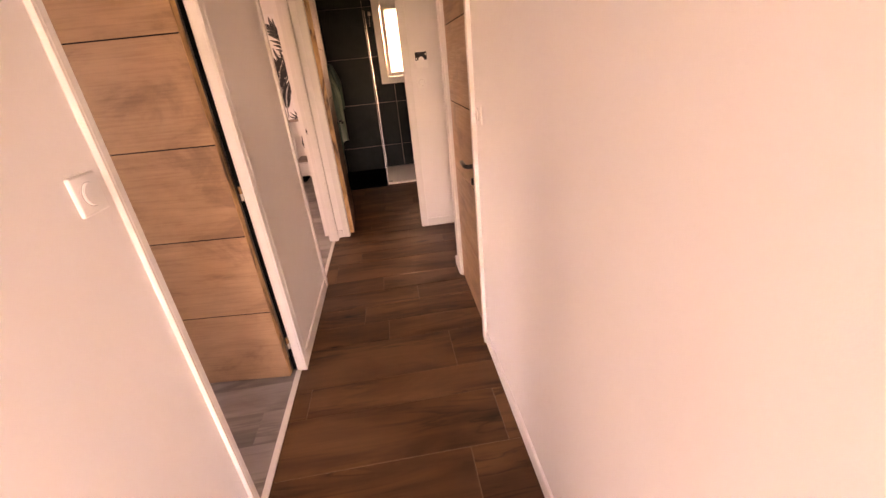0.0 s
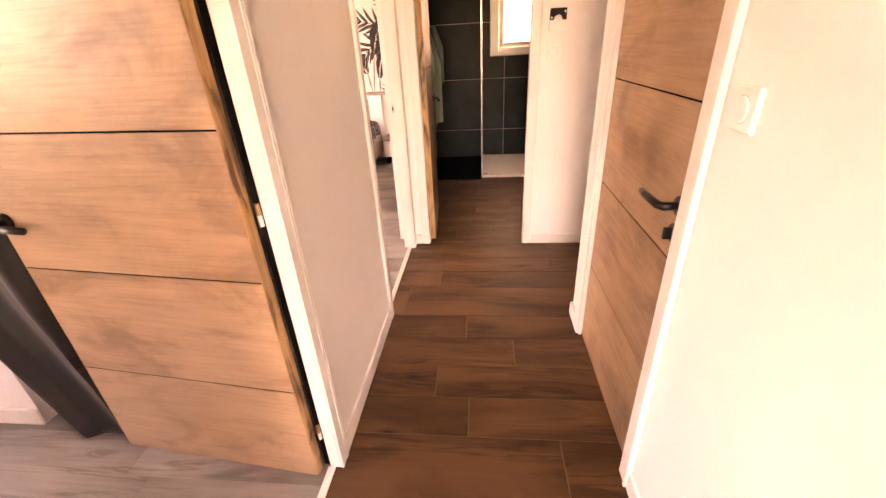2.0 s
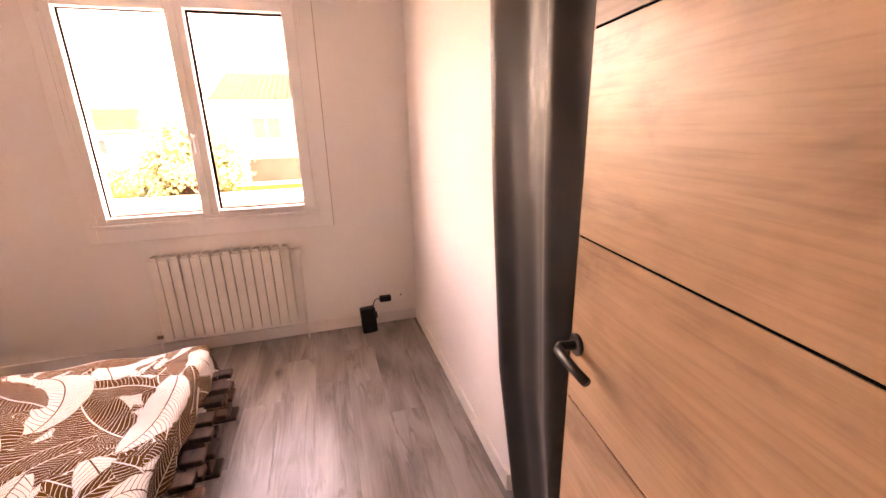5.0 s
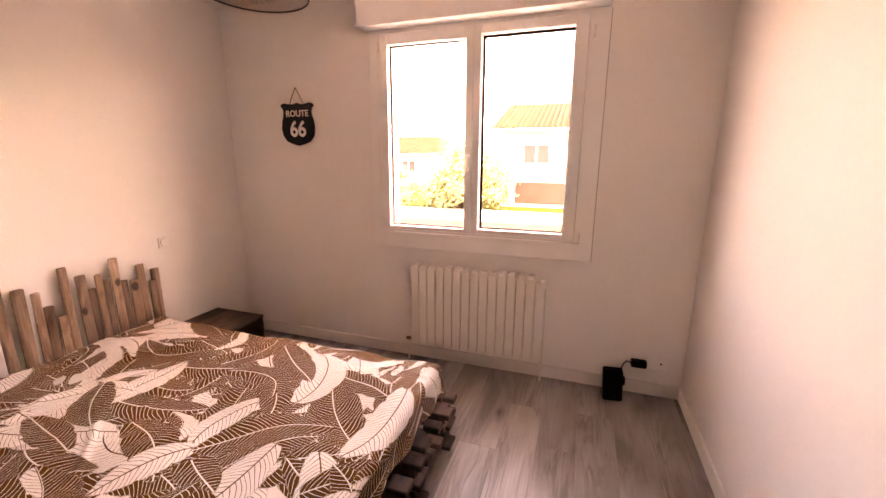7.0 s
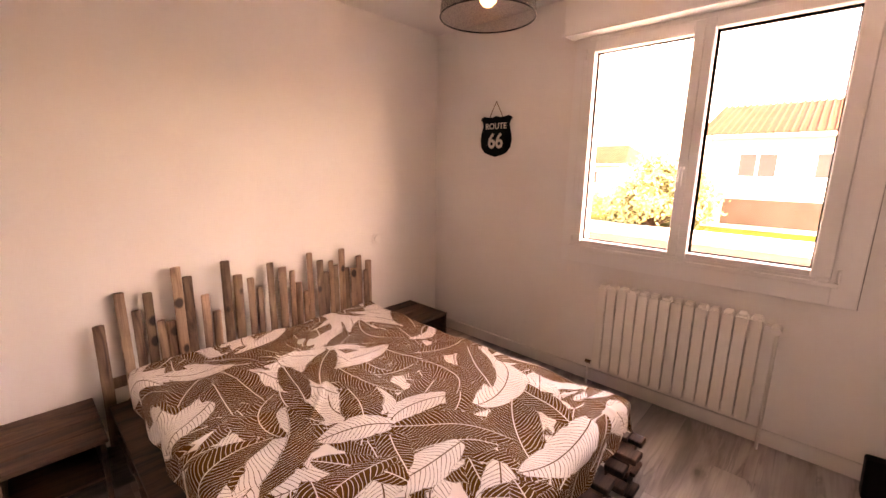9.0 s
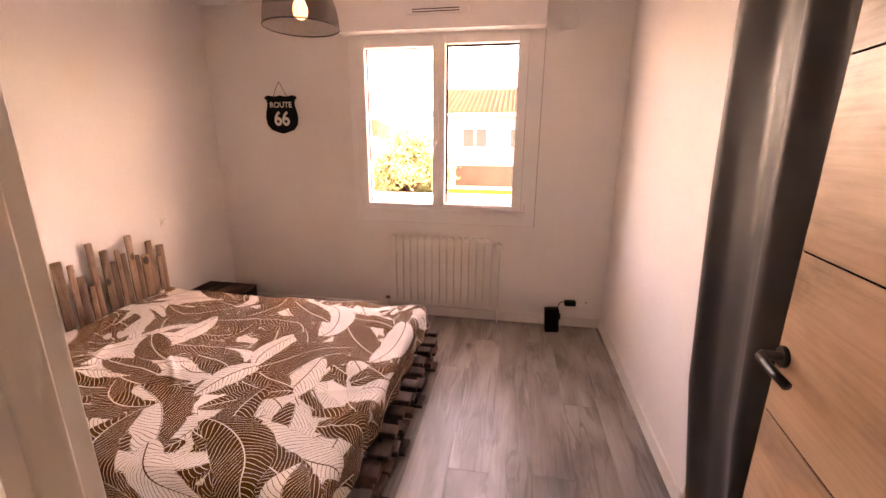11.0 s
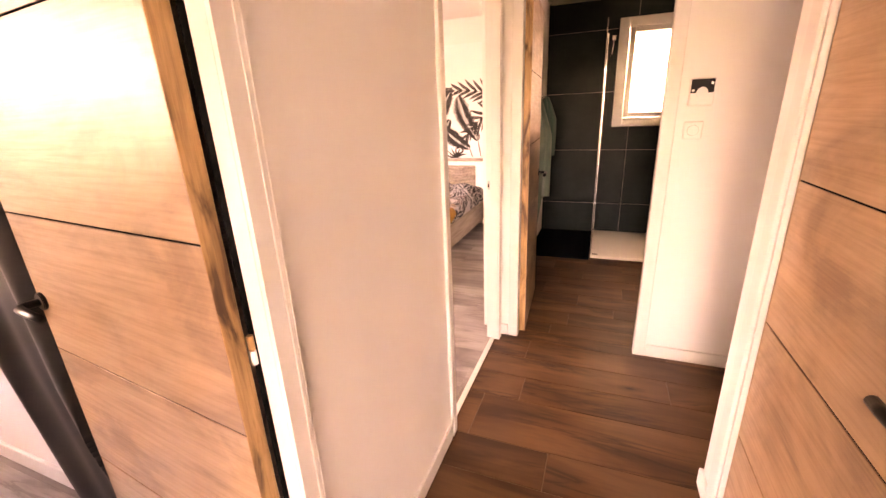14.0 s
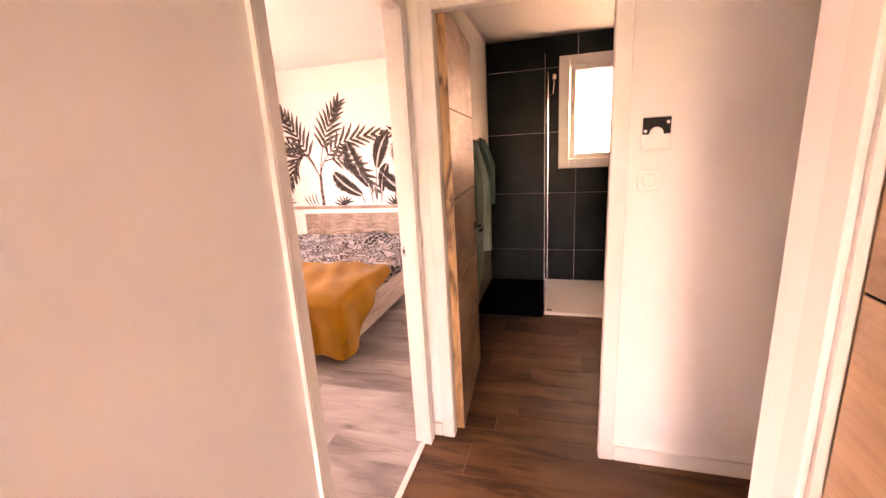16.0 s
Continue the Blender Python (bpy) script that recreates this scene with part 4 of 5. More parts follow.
def soft_slab(x0, x1, y0, y1, top, drop, radius, step, ripple, seed, hem=0.01):
    """A cover over a mattress: flat top, rounded edges, hanging sides with folds. Gives the places and the cloth's own u, v."""
    w, h = x1 - x0, y1 - y0
    u = np.arange(-drop, w + drop + step, step)
    v = np.arange(-drop, h + drop + step, step)
    V, U = np.meshgrid(v, u, indexing="ij")

    def along(a, size):
        over_lo, over_hi = np.clip(-a, 0, None), np.clip(a - size, 0, None)
        d = over_lo + over_hi
        side = np.where(over_lo > 0, -1.0, np.where(over_hi > 0, 1.0, 0.0))
        ang = np.clip(d / radius, 0, math.pi / 2)
        out = radius * np.sin(ang)
        down = radius * (1 - np.cos(ang)) + np.clip(d - radius * math.pi / 2, 0, None)
        return np.clip(a, 0, size) + side * (out - 0), down, side

    X, dx, sx = along(U, w)
    Y, dy, sy = along(V, h)
    down = np.minimum(np.maximum(dx, dy) + 0.25 * np.minimum(dx, dy), drop)
    r = np.random.RandomState(seed)
    Z = top - down
    for _ in range(26):
        kx, ky, p = r.normal(0, 9), r.normal(0, 9), r.rand() * 6.28
        Z = Z + ripple * 0.28 * np.sin(kx * U + ky * V + p) * np.exp(-down * 12)
    for _ in range(16):
        cx, cy, a, l = r.rand() * w, r.rand() * h, r.rand() * 3.14, r.uniform(0.08, 0.3)
        s = (U - cx) * math.cos(a) + (V - cy) * math.sin(a)
        t = -(U - cx) * math.sin(a) + (V - cy) * math.cos(a) + 0.6 * s ** 2
        Z = Z + ripple * np.exp(-(s / l) ** 2 - (t / 0.014) ** 2) * np.exp(-down * 20)
    wave = 0.010 * np.sin(U * 23 + 2 * np.sin(V * 5)) * np.clip(dy / 0.1, 0, 1) * sy
    wave_x = 0.010 * np.sin(V * 21 + 2 * np.sin(U * 6)) * np.clip(dx / 0.1, 0, 1) * sx
    return np.stack([X + x0 + wave_x, Y + y0 + wave, Z], -1), U, V


mattress = tagged(part("mattress", boxes((BX0 + 0.06, BX1 - 0.11, BY0 + 0.03, BY1 - 0.09, 0.258, 0.405), bevel=0.03, segments=2), cloth("mattress_cloth", (0.6, 0.57, 0.52))), "pale mattress on the pallet bed", "mattress")
pts, U, V = soft_slab(BX0 + 0.055, BX1 - 0.105, BY0 + 0.05, BY1 - 0.085, 0.425, 0.20, 0.045, 0.0031, 0.008, 3)
pts[..., 2] = np.maximum(pts[..., 2], 0.262)
col = veined_leaves(U, V, 11, 380, 0.40, 0.0185)
cover = tagged(grid_mesh("bedspread", pts, LEAF_PRINT, None, "", col), "white cotton bedspread printed with brown veined leaves", "bedspread")

# ---- bedside crates ----


def crate(name, label, x0, x1, y0, y1, top):
    c = base(name, label, "bedside table", ((x0 + x1) / 2, (y0 + y1) / 2, 0), "bedside tables")
    n = 4
    w = (y1 - y0) / n
    for k in range(n):
        plank(x0, x1, y0 + k * w + 0.003, y0 + (k + 1) * w - 0.003, top - 0.02, top, "top_board", PALLET, c)
    plank(x0 + 0.01, x0 + 0.028, y0, y1, 0.0, top - 0.0205, "side_board", PALLET, c)
    plank(x1 - 0.028, x1 - 0.01, y0, y1, 0.0, top - 0.0205, "side_board", PALLET, c)
    plank(x0 + 0.0285, x1 - 0.0285, y0 + 0.01, y1 - 0.02, 0.10, 0.118, "shelf", PALLET, c)
    return c


crate("crate_nightstand", "small rough wooden crate used as bedside table", -2.74, -2.43, -3.10, -2.66, 0.30)
crate("crate_nightstand", "small rough wooden crate used as bedside table by the doorway side", -0.64, -0.30, -3.10, -2.66, 0.30)

# ---- bathroom ----
tile_wall = base("tiled_wall", "large dark slate tiles with pale joints", "tiles", (0, 0, 0), "", "structure")
YT = 4.49
xs, zs = [-0.110, -0.43 + 1.2 + 0.002, 1.45], [0.0, 0.357, 0.963, 1.569, 2.172, CEIL - 0.02]
WIN = (0.60, 1.36, 1.21, 2.26)
for a, b in zip(xs, xs[1:]):
    for c, d in zip(zs, zs[1:]):
        cells = []
        for (x0, x1) in ((a, min(b, WIN[0])), (max(a, WIN[0]), min(b, WIN[1])), (max(a, WIN[1]), b)):
            if x1 - x0 < 0.01:
                continue
            if x0 >= WIN[0] - 1e-6 and x1 <= WIN[1] + 1e-6:
                cells += [(x0, x1, c, min(d, WIN[2])), (x0, x1, max(c, WIN[3]), d)]
            else:
                cells.append((x0, x1, c, d))
        cells = [q for q in cells if q[3] - q[2] > 0.01]
        bm = bmesh.new()
        for x0, x1, z0, z1 in cells:
            e = [0.0022 if abs(v - w) < 1e-6 else 0.0 for v, w in ((x0, a), (x1, b), (z0, c), (z1, d))]
            bm_box(bm, x0 + e[0], x1 - e[1], YT - 0.0095, YT - 0.0005, z0 + e[2], z1 - e[3])
        part("tile", bm, SLATE, tile_wall)

window_2 = tagged(base("window_2", "white bathroom window with bright frosted pane", "window"), kind="structure")
part("window_frame", boxes((0.60, 0.70, YT - 0.045, YT + 0.03, 1.21, 2.26), (1.26, 1.36, YT - 0.045, YT + 0.03, 1.21, 2.26), (0.70, 1.26, YT - 0.045, YT + 0.03, 1.21, 1.30), (0.70, 1.26, YT - 0.045, YT + 0.03, 2.17, 2.26), bevel=0.004), PVC, window_2)
s = part("sash", boxes((0.702, 0.755, YT - 0.055, YT + 0.02, 1.302, 2.168), (1.205, 1.258, YT - 0.055, YT + 0.02, 1.302, 2.168), (0.755, 1.205, YT - 0.055, YT + 0.02, 1.302, 1.352), (0.755, 1.205, YT - 0.055, YT + 0.02, 2.118, 2.168), bevel=0.004), PVC, window_2)
part("pane", boxes((0.755, 1.205, YT - 0.012, YT - 0.006, 1.352, 2.118)), FROST, s, "frosted bright pane")

tray = tagged(part("shower_tray", boxes((0.500, 1.448, 3.54, 4.479, 0.0, 0.028), bevel=0.006, segments=2), TRAY), "flat white resin shower tray", "shower tray")
drain = tagged(part("drain_slot", boxes((0.515, 0.565, 3.575, 3.600, 0.028, 0.031), bevel=0.001), BLACK_METAL), "small black drain cover in the shower tray", "drain")
screen = base("shower_screen", "clear glass shower screen with slim bright edge", "shower screen", (0.495, 4.0, 0))
under(part("glass", boxes((0.491, 0.499, 3.60, 4.478, 0.030, 2.13), bevel=0.001), GLASS), screen)
under(part("edge_profile", boxes((0.4930, 0.4970, 3.594, 3.5995, 0.028, 2.13)), EDGE_METAL), screen)
under(part("wall_profile", boxes((0.487, 0.503, 4.46, 4.4795, 0.030, 2.13)), CHROME), screen)
clamp = under(part("wall_clamp", boxes((0.484, 0.506, 4.40, 4.4795, 2.085, 2.125), bevel=0.003), CHROME), screen)
shower = base("shower_set", "slim chrome shower bracket beside the window", "shower", (0.555, YT - 0.01, 2.06))
part("bracket", boxes((-0.018, 0.018, -0.03, 0.0, 0.0, 0.05), bevel=0.004), CHROME, shower)
part("hook", tube([(0, -0.025, 0.01), (-0.004, -0.045, -0.06), (-0.012, -0.055, -0.13), (-0.03, -0.058, -0.145)], 0.006, 8), CHROME, shower, smooth=True)
matm = tagged(part("bath_mat", boxes((-0.109, 0.488, 3.48, 4.479, 0.0, 0.012), bevel=0.002), RUG), "dark navy mat beside the shower tray", "bath mat")
spot = base("ceiling_spot", "small lit recessed ceiling spot in the bathroom", "ceiling lamp", (0.75, 3.42, CEIL - 0.02))
part("ring", lathe([(0.030, -0.001), (0.045, -0.004), (0.047, 0.0)], 28), PLASTIC, spot, smooth=True)
part("lens", disc((0, 0, -0.0015), "z", 0.030, 0.003), SPOT, spot)


def towel(name, label, x0, x1, y, top, bottoms, seed, mat=TOWEL):
    """A cloth hanging from a peg, its face to the door: gathered at the top, folds below, lower hem at an angle."""
    k = np.linspace(0, 1, 70)
    u = np.linspace(0, 1, 44)
    T, Uu = np.meshgrid(k, u, indexing="ij")
    full = np.clip(0.30 + 1.9 * T, 0, 1) ** 0.8
    xx = x0 + (x1 - x0) * (0.25 + (Uu - 0.25) * full)
    yy = y + 0.022 * np.cos(Uu * 15 + seed + 1.5 * T) * full + 0.012 * np.sin(Uu * 6 + 4 * T)
    low = bottoms[0] + (bottoms[1] - bottoms[0]) / (1 + np.exp(-(Uu - 0.55) * 16))
    zz = top - 0.03 * np.abs(Uu - 0.4) * (1 - T) - (top - low) * T
    ob = grid_mesh(name, np.stack([xx, yy, zz], -1), mat)
    m = ob.modifiers.new("thick", "SOLIDIFY")
    m.thickness = 0.008
    return tagged(ob, label, "towel")


towel("towel", "sage green bath towel hanging from a wall peg", -0.06, 0.135, 3.00, 1.525, (0.30, 0.72), 1)
towel("towel", "darker green towel hanging behind the bath towel", 0.02, 0.155, 3.07, 1.525, (0.70, 1.05), 2, cloth("teal_towel_cloth", (0.040, 0.095, 0.080), 0.95, 320, 0.6, 0.1))
hook = base("towel_hook", "slim chrome towel pegs on the bathroom wall", "hook", (-0.11, 3.0, 1.50))
for y in (0.0, 0.07):
    part("peg", tube([(0, y, 0), (0.17, y, 0.0), (0.185, y, 0.012)], 0.006, 8), CHROME, hook)

# ---- palm bedroom ----
mural = base("palm_mural", "black and white palm leaf wallpaper mural above a ledge", "mural", (-1.6, 4.6, 0.84))
PAPER = painted("mural_paper", (0.80, 0.79, 0.785), 0.7, 150, 0.03, 0.03)
INK = [painted(f"ink_{k}", c, 0.75, 150, 0.02, 0.25) for k, c in enumerate(((0.016, 0.015, 0.016), (0.055, 0.052, 0.053), (0.20, 0.19, 0.195), (0.36, 0.35, 0.355)))]
paper = boxes((-2.92, -0.182, 4.594, 4.5995, 0.86, 2.20))
under(part("paper", paper, PAPER), mural)


def flat_poly(bm, pts, y):
    vs = [bm.verts.new((p[0], y, p[1])) for p in pts]
    if len(vs) > 2:
        bm.faces.new(vs)


def blade(bm, a, b, width, y, curve=0.0):
    """A pointed leaf from a to b on the wall."""
    a, b = Vector(a), Vector(b)
    d = b - a
    n = Vector((-d.y, d.x)).normalized()
    left, right = [], []
    for k in range(9):
        t = k / 8
        w = width * math.sin(math.pi * min(1, t * 0.93 + 0.05)) ** 0.8 * (1 - 0.25 * t)
        c = a + d * t + n * curve * d.length * 4 * t * (1 - t)
        left.append(c + n * w)
        right.append(c - n * w)
    flat_poly(bm, left + right[::-1], y)


def frond(inks, foot, knee, tip, y, rnd, feather, bare=0.3, count=9, sides=(-1, 1)):
    """A palm frond: a bowed stalk with long pointed leaflets, parted by white."""
    p0, p1, p2 = Vector(foot), Vector(knee), Vector(tip)

    def at(t):
        return p0 * (1 - t) ** 2 + p1 * 2 * t * (1 - t) + p2 * t * t

    for k in range(14):
        p, q = at(k / 14), at((k + 1) / 14)
        blade(inks[0 if k > 5 else 1], p, q + (q - p) * 0.3, 0.011 * (1 - 0.06 * k), y)
    for k in range(count):
        u = (k + 0.5) / count
        t = bare + (1 - bare) * u
        p, d = at(t), (at(min(1, t + 0.02)) - at(t - 0.02)).normalized()
        size = feather * (0.72 + 0.28 * math.sin(math.pi * min(1, 0.15 + u * 0.75))) * (1 - 0.30 * u * u)
        for s in sides:
            a = s * (0.95 - 0.62 * u) + rnd.uniform(-0.05, 0.05)
            way = Vector((d.x * math.cos(a) - d.y * math.sin(a), d.x * math.sin(a) + d.y * math.cos(a)))
            long = size * rnd.uniform(0.9, 1.06)
            blade(inks[rnd.choice((0, 0, 1))], p, p + way * long, 0.0205, y - 0.0001 * (k % 3) - 0.0001, -0.04 * s)
            blade(inks[0], p, p + way * long * 0.6, 0.0160, y - 0.0005, -0.02 * s)
            blade(inks[3], p + way * long * 0.12, p + way * long * 0.9, 0.0018, y - 0.0008, -0.04 * s)


def broad_leaf(inks, foot, neck, tip, half, y, rnd):
    """A banana leaf: a pale stalk, and dark strokes that comb out from a white rib to a feathered rim."""
    p0, p1, p2 = Vector(foot), Vector(neck), Vector(tip)
    blade(inks[2], p0, p1 + (p1 - p0) * 0.15, 0.010, y)
    d = p2 - p1
    side = Vector((-d.y, d.x)).normalized()
    n = 46
    for k in range(n):
        t = k / n
        w = half * math.sin(math.pi * min(1, t * 0.92 + 0.07)) ** 0.6
        p = p1 + d * t + side * 0.06 * d.length * math.sin(math.pi * t)
        for s in (-1, 1):
            way = (side * s + d.normalized() * 0.75).normalized()
            blade(inks[0 if rnd.random() < 0.85 else 1], p + side * s * 0.006, p + way * w * rnd.uniform(1.02, 1.30), 0.0062, y - 0.0002 * (k % 2))
    for k in range(10):
        t, t2 = k / 10, (k + 1.2) / 10
        a, b = (p1 + d * q + side * 0.06 * d.length * math.sin(math.pi * min(1, q)) for q in (t, t2))
        blade(inks[3], a, b, 0.0050, y - 0.0006)


def palm_tree(inks, x, s, y, r):
    """A young palm with a ringed trunk; s mirrors it."""
    for k in range(9):
        z = 0.86 + 0.35 * k / 9
        blade(inks[2 if k % 2 else 1], (x + 0.004 * math.sin(k), z), (x + 0.004 * math.sin(k + 1), z + 0.058), 0.030 - 0.0007 * k, y)
    for (fx, fz), (kx, kz), (tx, tz), f, bare, n, sides in (
            ((0.0, 1.20), (0.05, 1.66), (0.33, 2.04), 0.27, 0.38, 9, (-1, 1)),
            ((0.0, 1.20), (0.08, 1.70), (0.88, 1.68), 0.25, 0.30, 10, (-1, 1)),
            ((0.08, 1.40), (0.46, 1.54), (0.74, 1.02), 0.24, 0.10, 9, (-1, 1)),
            ((0.0, 1.20), (-0.14, 1.55), (-0.42, 1.98), 0.27, 0.34, 9, (-1, 1)),
            ((-0.04, 1.28), (-0.24, 1.76), (-0.44, 1.12), 0.26, 0.36, 9, (-1, 1)),
            ((-0.06, 1.36), (-0.22, 1.66), (-0.58, 1.58), 0.20, 0.36, 7, (-1, 1))):
        frond(inks, (x + s * fx, fz), (x + s * kx, kz), (x + s * tx, tz), y - 0.0009 * r.random(), r, f, bare, n, sides)


def paint_mural():
    r = random.Random(8)
    inks = [bmesh.new() for _ in INK]
    y = 4.593
    palm_tree(inks, -2.22, 1.0, y, r)
    palm_tree(inks, -0.42, -1.0, y, r)
    for shift in (0.0, 0.62):
        for foot, neck, tip, half in (((-1.53, 0.865), (-1.57, 1.08), (-1.82, 1.61), 0.125), ((-1.64, 0.865), (-1.68, 0.98), (-2.03, 1.25), 0.105), ((-1.51, 0.865), (-1.46, 1.30), (-1.31, 1.66), 0.105), ((-1.43, 0.865), (-1.42, 1.02), (-1.32, 1.34), 0.070)):
            broad_leaf(inks, (foot[0] + shift, foot[1]), (neck[0] + shift, neck[1]), (tip[0] + shift, tip[1]), half, y - 0.0022 - 0.0008 * r.random(), r)
    for x0 in (-2.75, -1.93, -1.25, -0.66):
        for k in range(7):
            a = 0.35 + 0.40 * k
            blade(inks[r.choice((0, 0, 1))], (x0 + 0.01 * k, 0.862), (x0 + 0.16 * math.cos(a), 0.866 + 0.13 * math.sin(a)), 0.014, y - 0.0034, 0.10)
    for k in range(4):
        blade(inks[1], (-2.40 + 0.04 * k, 0.862), (-2.47 + 0.055 * k, 1.0 + 0.015 * k), 0.010, y - 0.0032, 0.12)
    for bm in inks:
        for a, b in (((-2.915, 0, 0), (-1, 0, 0)), ((-0.186, 0, 0), (1, 0, 0)), ((0, 0, 0.862), (0, 0, -1)), ((0, 0, 2.19), (0, 0, 1))):
            bmesh.ops.bisect_plane(bm, geom=bm.verts[:] + bm.edges[:] + bm.faces[:], plane_co=a, plane_no=b, clear_outer=True)
    for bm, mat in zip(inks, INK):
        under(part("printed_leaves", bm, mat), mural)


paint_mural()
ledge = tagged(part("wall_ledge", boxes((-2.95, -0.185, 4.52, 4.599, 0.828, 0.858), bevel=0.003), GREY_WOOD), "narrow wooden ledge under the mural", "ledge")

bed2 = base("double_bed", "pale wooden platform bed with carved headboard", "bed", (-1.66, 3.5, 0))
P0, P1, Q0, Q1 = -2.50, -0.835, 2.40, 4.56


def bpart(name, bm, mat, label="", smooth=False):
    return under(part(name, bm, mat, None, label, smooth), bed2)


bpart("side_rail", boxes((P1 - 0.03, P1, Q0, Q1 - 0.06, 0.105, 0.345), bevel=0.006), GREY_WOOD)
bpart("side_rail", boxes((P0, P0 + 0.03, Q0, Q1 - 0.06, 0.105, 0.345), bevel=0.006), GREY_WOOD)
bpart("foot_rail", boxes((P0 + 0.03, P1 - 0.03, Q0, Q0 + 0.03, 0.105, 0.345), bevel=0.006), GREY_WOOD)
bpart("plinth", boxes((P0 + 0.25, P1 - 0.25, Q0 + 0.3, Q1 - 0.1, 0.0, 0.104)), DARK)
bpart("slat_deck", boxes((P0 + 0.032, P1 - 0.032, Q0 + 0.032, Q1 - 0.07, 0.28, 0.30)), PALLET)
HBX0, HBX1, HBZ = -2.47, -0.97, 0.775
hb = bpart("headboard_frame", boxes((HBX1, -0.80, 4.525, 4.58, 0.10, 0.822), (-2.62, HBX0, 4.525, 4.58, 0.10, 0.822), (HBX0, HBX1, 4.525, 4.58, HBZ, 0.822), bevel=0.004), PVC, "white headboard frame")
zz = np.linspace(0.35, HBZ, 130)
xx = np.linspace(HBX0, HBX1, 220)
ZZ, XX = np.meshgrid(zz, xx, indexing="ij")
YY = 4.535 - 0.010 * np.sin(2 * np.pi * (ZZ / 0.042 + 0.35 * np.sin(XX * 14)))
o = grid_mesh("carved_panel", np.stack([XX, YY, ZZ], -1), GREY_WOOD, None, "wavy carved wooden panel")
under(o, bed2)
mat2 = tagged(part("mattress", boxes((P0 + 0.035, P1 - 0.05, Q0 + 0.10, Q1 - 0.10, 0.30, 0.46), bevel=0.04, segments=2), cloth("mattress_ticking", (0.6, 0.58, 0.55))), "thick pale mattress on the platform bed", "mattress")
p2, U2, V2 = soft_slab(P0 + 0.06, P1 - 0.075, Q0 + 0.12, Q1 - 0.115, 0.505, 0.20, 0.06, 0.0055, 0.010, 9)
p2[..., 2] += 0.10 * np.exp(-((p2[..., 1] - 4.18) / 0.20) ** 2) * (0.8 + 0.2 * np.cos(4.2 * (p2[..., 0] + 1.25))) * np.clip((p2[..., 2] - 0.40) / 0.1, 0, 1)
p2[..., 2] = np.maximum(p2[..., 2], 0.35)
c2 = leaves_print(U2, V2, 21, 900, (0.005, 0.006, 0.007), (0.020, 0.028, 0.030), (0.40, 0.375, 0.375), 0.19, 0.055, 0.085, 0.68)
rr = leaves_print(U2, V2, 22, 60, (0.10, 0.030, 0.030), (0.30, 0.20, 0.13), (0.02, 0.02, 0.021), 0.13, 0.03)
pick = (rr[..., 0] > rr[..., 2] * 1.2)
c2[pick] = rr[pick]
tagged(grid_mesh("duvet", p2, JUNGLE_PRINT, None, "", c2), "dark jungle-print duvet and pillows on the platform bed", "duvet")


def throw():
    """A mustard throw over the foot corner of the bed, hanging down in folds."""
    u = np.linspace(-0.02, 2.10, 210)
    v = np.linspace(0, 1.26, 126)
    V, U = np.meshgrid(v, u, indexing="ij")
    topw, topl = 1.62, 0.785
    over = np.clip(U - topw, 0, None) * (0.12 + 0.88 * np.clip(V / topl, 0, 1) ** 1.3)
    off = np.clip(V - topl, 0, None)
    X = P0 + 0.05 + np.minimum(U, topw)
    Y = Q0 + 0.80 - np.minimum(V, topl)
    hang = np.maximum(over, off)
    fold = np.sin(V * 19 + 1.5 * np.sin(U * 3)) * np.clip(over / 0.2, 0, 1) + np.sin(U * 17 + np.sin(V * 4)) * np.clip(off / 0.2, 0, 1)
    X = X + 0.045 * np.clip(over / 0.05, 0, 1) ** 0.5 + 0.020 * fold * (over > off)
    Y = Y - 0.060 * np.clip(off / 0.05, 0, 1) ** 0.5 - 0.020 * fold * (off >= over) * (off > 0)
    Z = 0.526 - hang * (0.92 + 0.12 * np.sin(V * 9 + U)) + 0.010 * np.sin(U * 11 + V * 7) + 0.006 * np.sin(U * 23 - V * 13 + 2 * np.sin(U * 5))
    Z = np.maximum(Z, 0.10)
    ob = grid_mesh("throw_blanket", np.stack([X, Y, Z], -1), THROW)
    m = ob.modifiers.new("thick", "SOLIDIFY")
    m.thickness = 0.010
    return tagged(ob, "mustard yellow throw blanket over the foot of the bed", "blanket")


throw()
ns = base("nightstand", "white and wood nightstand beside the platform bed", "bedside table", (-0.56, 4.40, 0))
part("body", boxes((-0.20, 0.20, -0.19, 0.17, 0.10, 0.30), bevel=0.003), PVC, ns)
part("top", boxes((-0.21, 0.21, -0.20, 0.175, 0.3005, 0.325), bevel=0.003), GREY_WOOD, ns)
part("drawer_front", boxes((-0.19, 0.19, -0.205, -0.1905, 0.115, 0.285), bevel=0.003), PVC, ns)
for x in (-0.16, 0.16):
    part("leg", boxes((x - 0.02, x + 0.02, -0.15, 0.14, 0.0, 0.0995)), DARK, ns)
lamp2 = base("table_lamp", "small black lamp on the nightstand", "lamp", (-0.62, 4.45, 0.325))
part("foot", disc((0, 0, 0.008), "z", 0.05, 0.016, 24, 0.003), BLACK_METAL, lamp2)
part("stem", tube([(0, 0, 0.016), (0, 0, 0.12)], 0.006, 8), BLACK_METAL, lamp2)
part("shade", lathe([(0.035, 0.12), (0.060, 0.20), (0.045, 0.30), (0.02, 0.33)], 24), BLACK, lamp2, smooth=True)

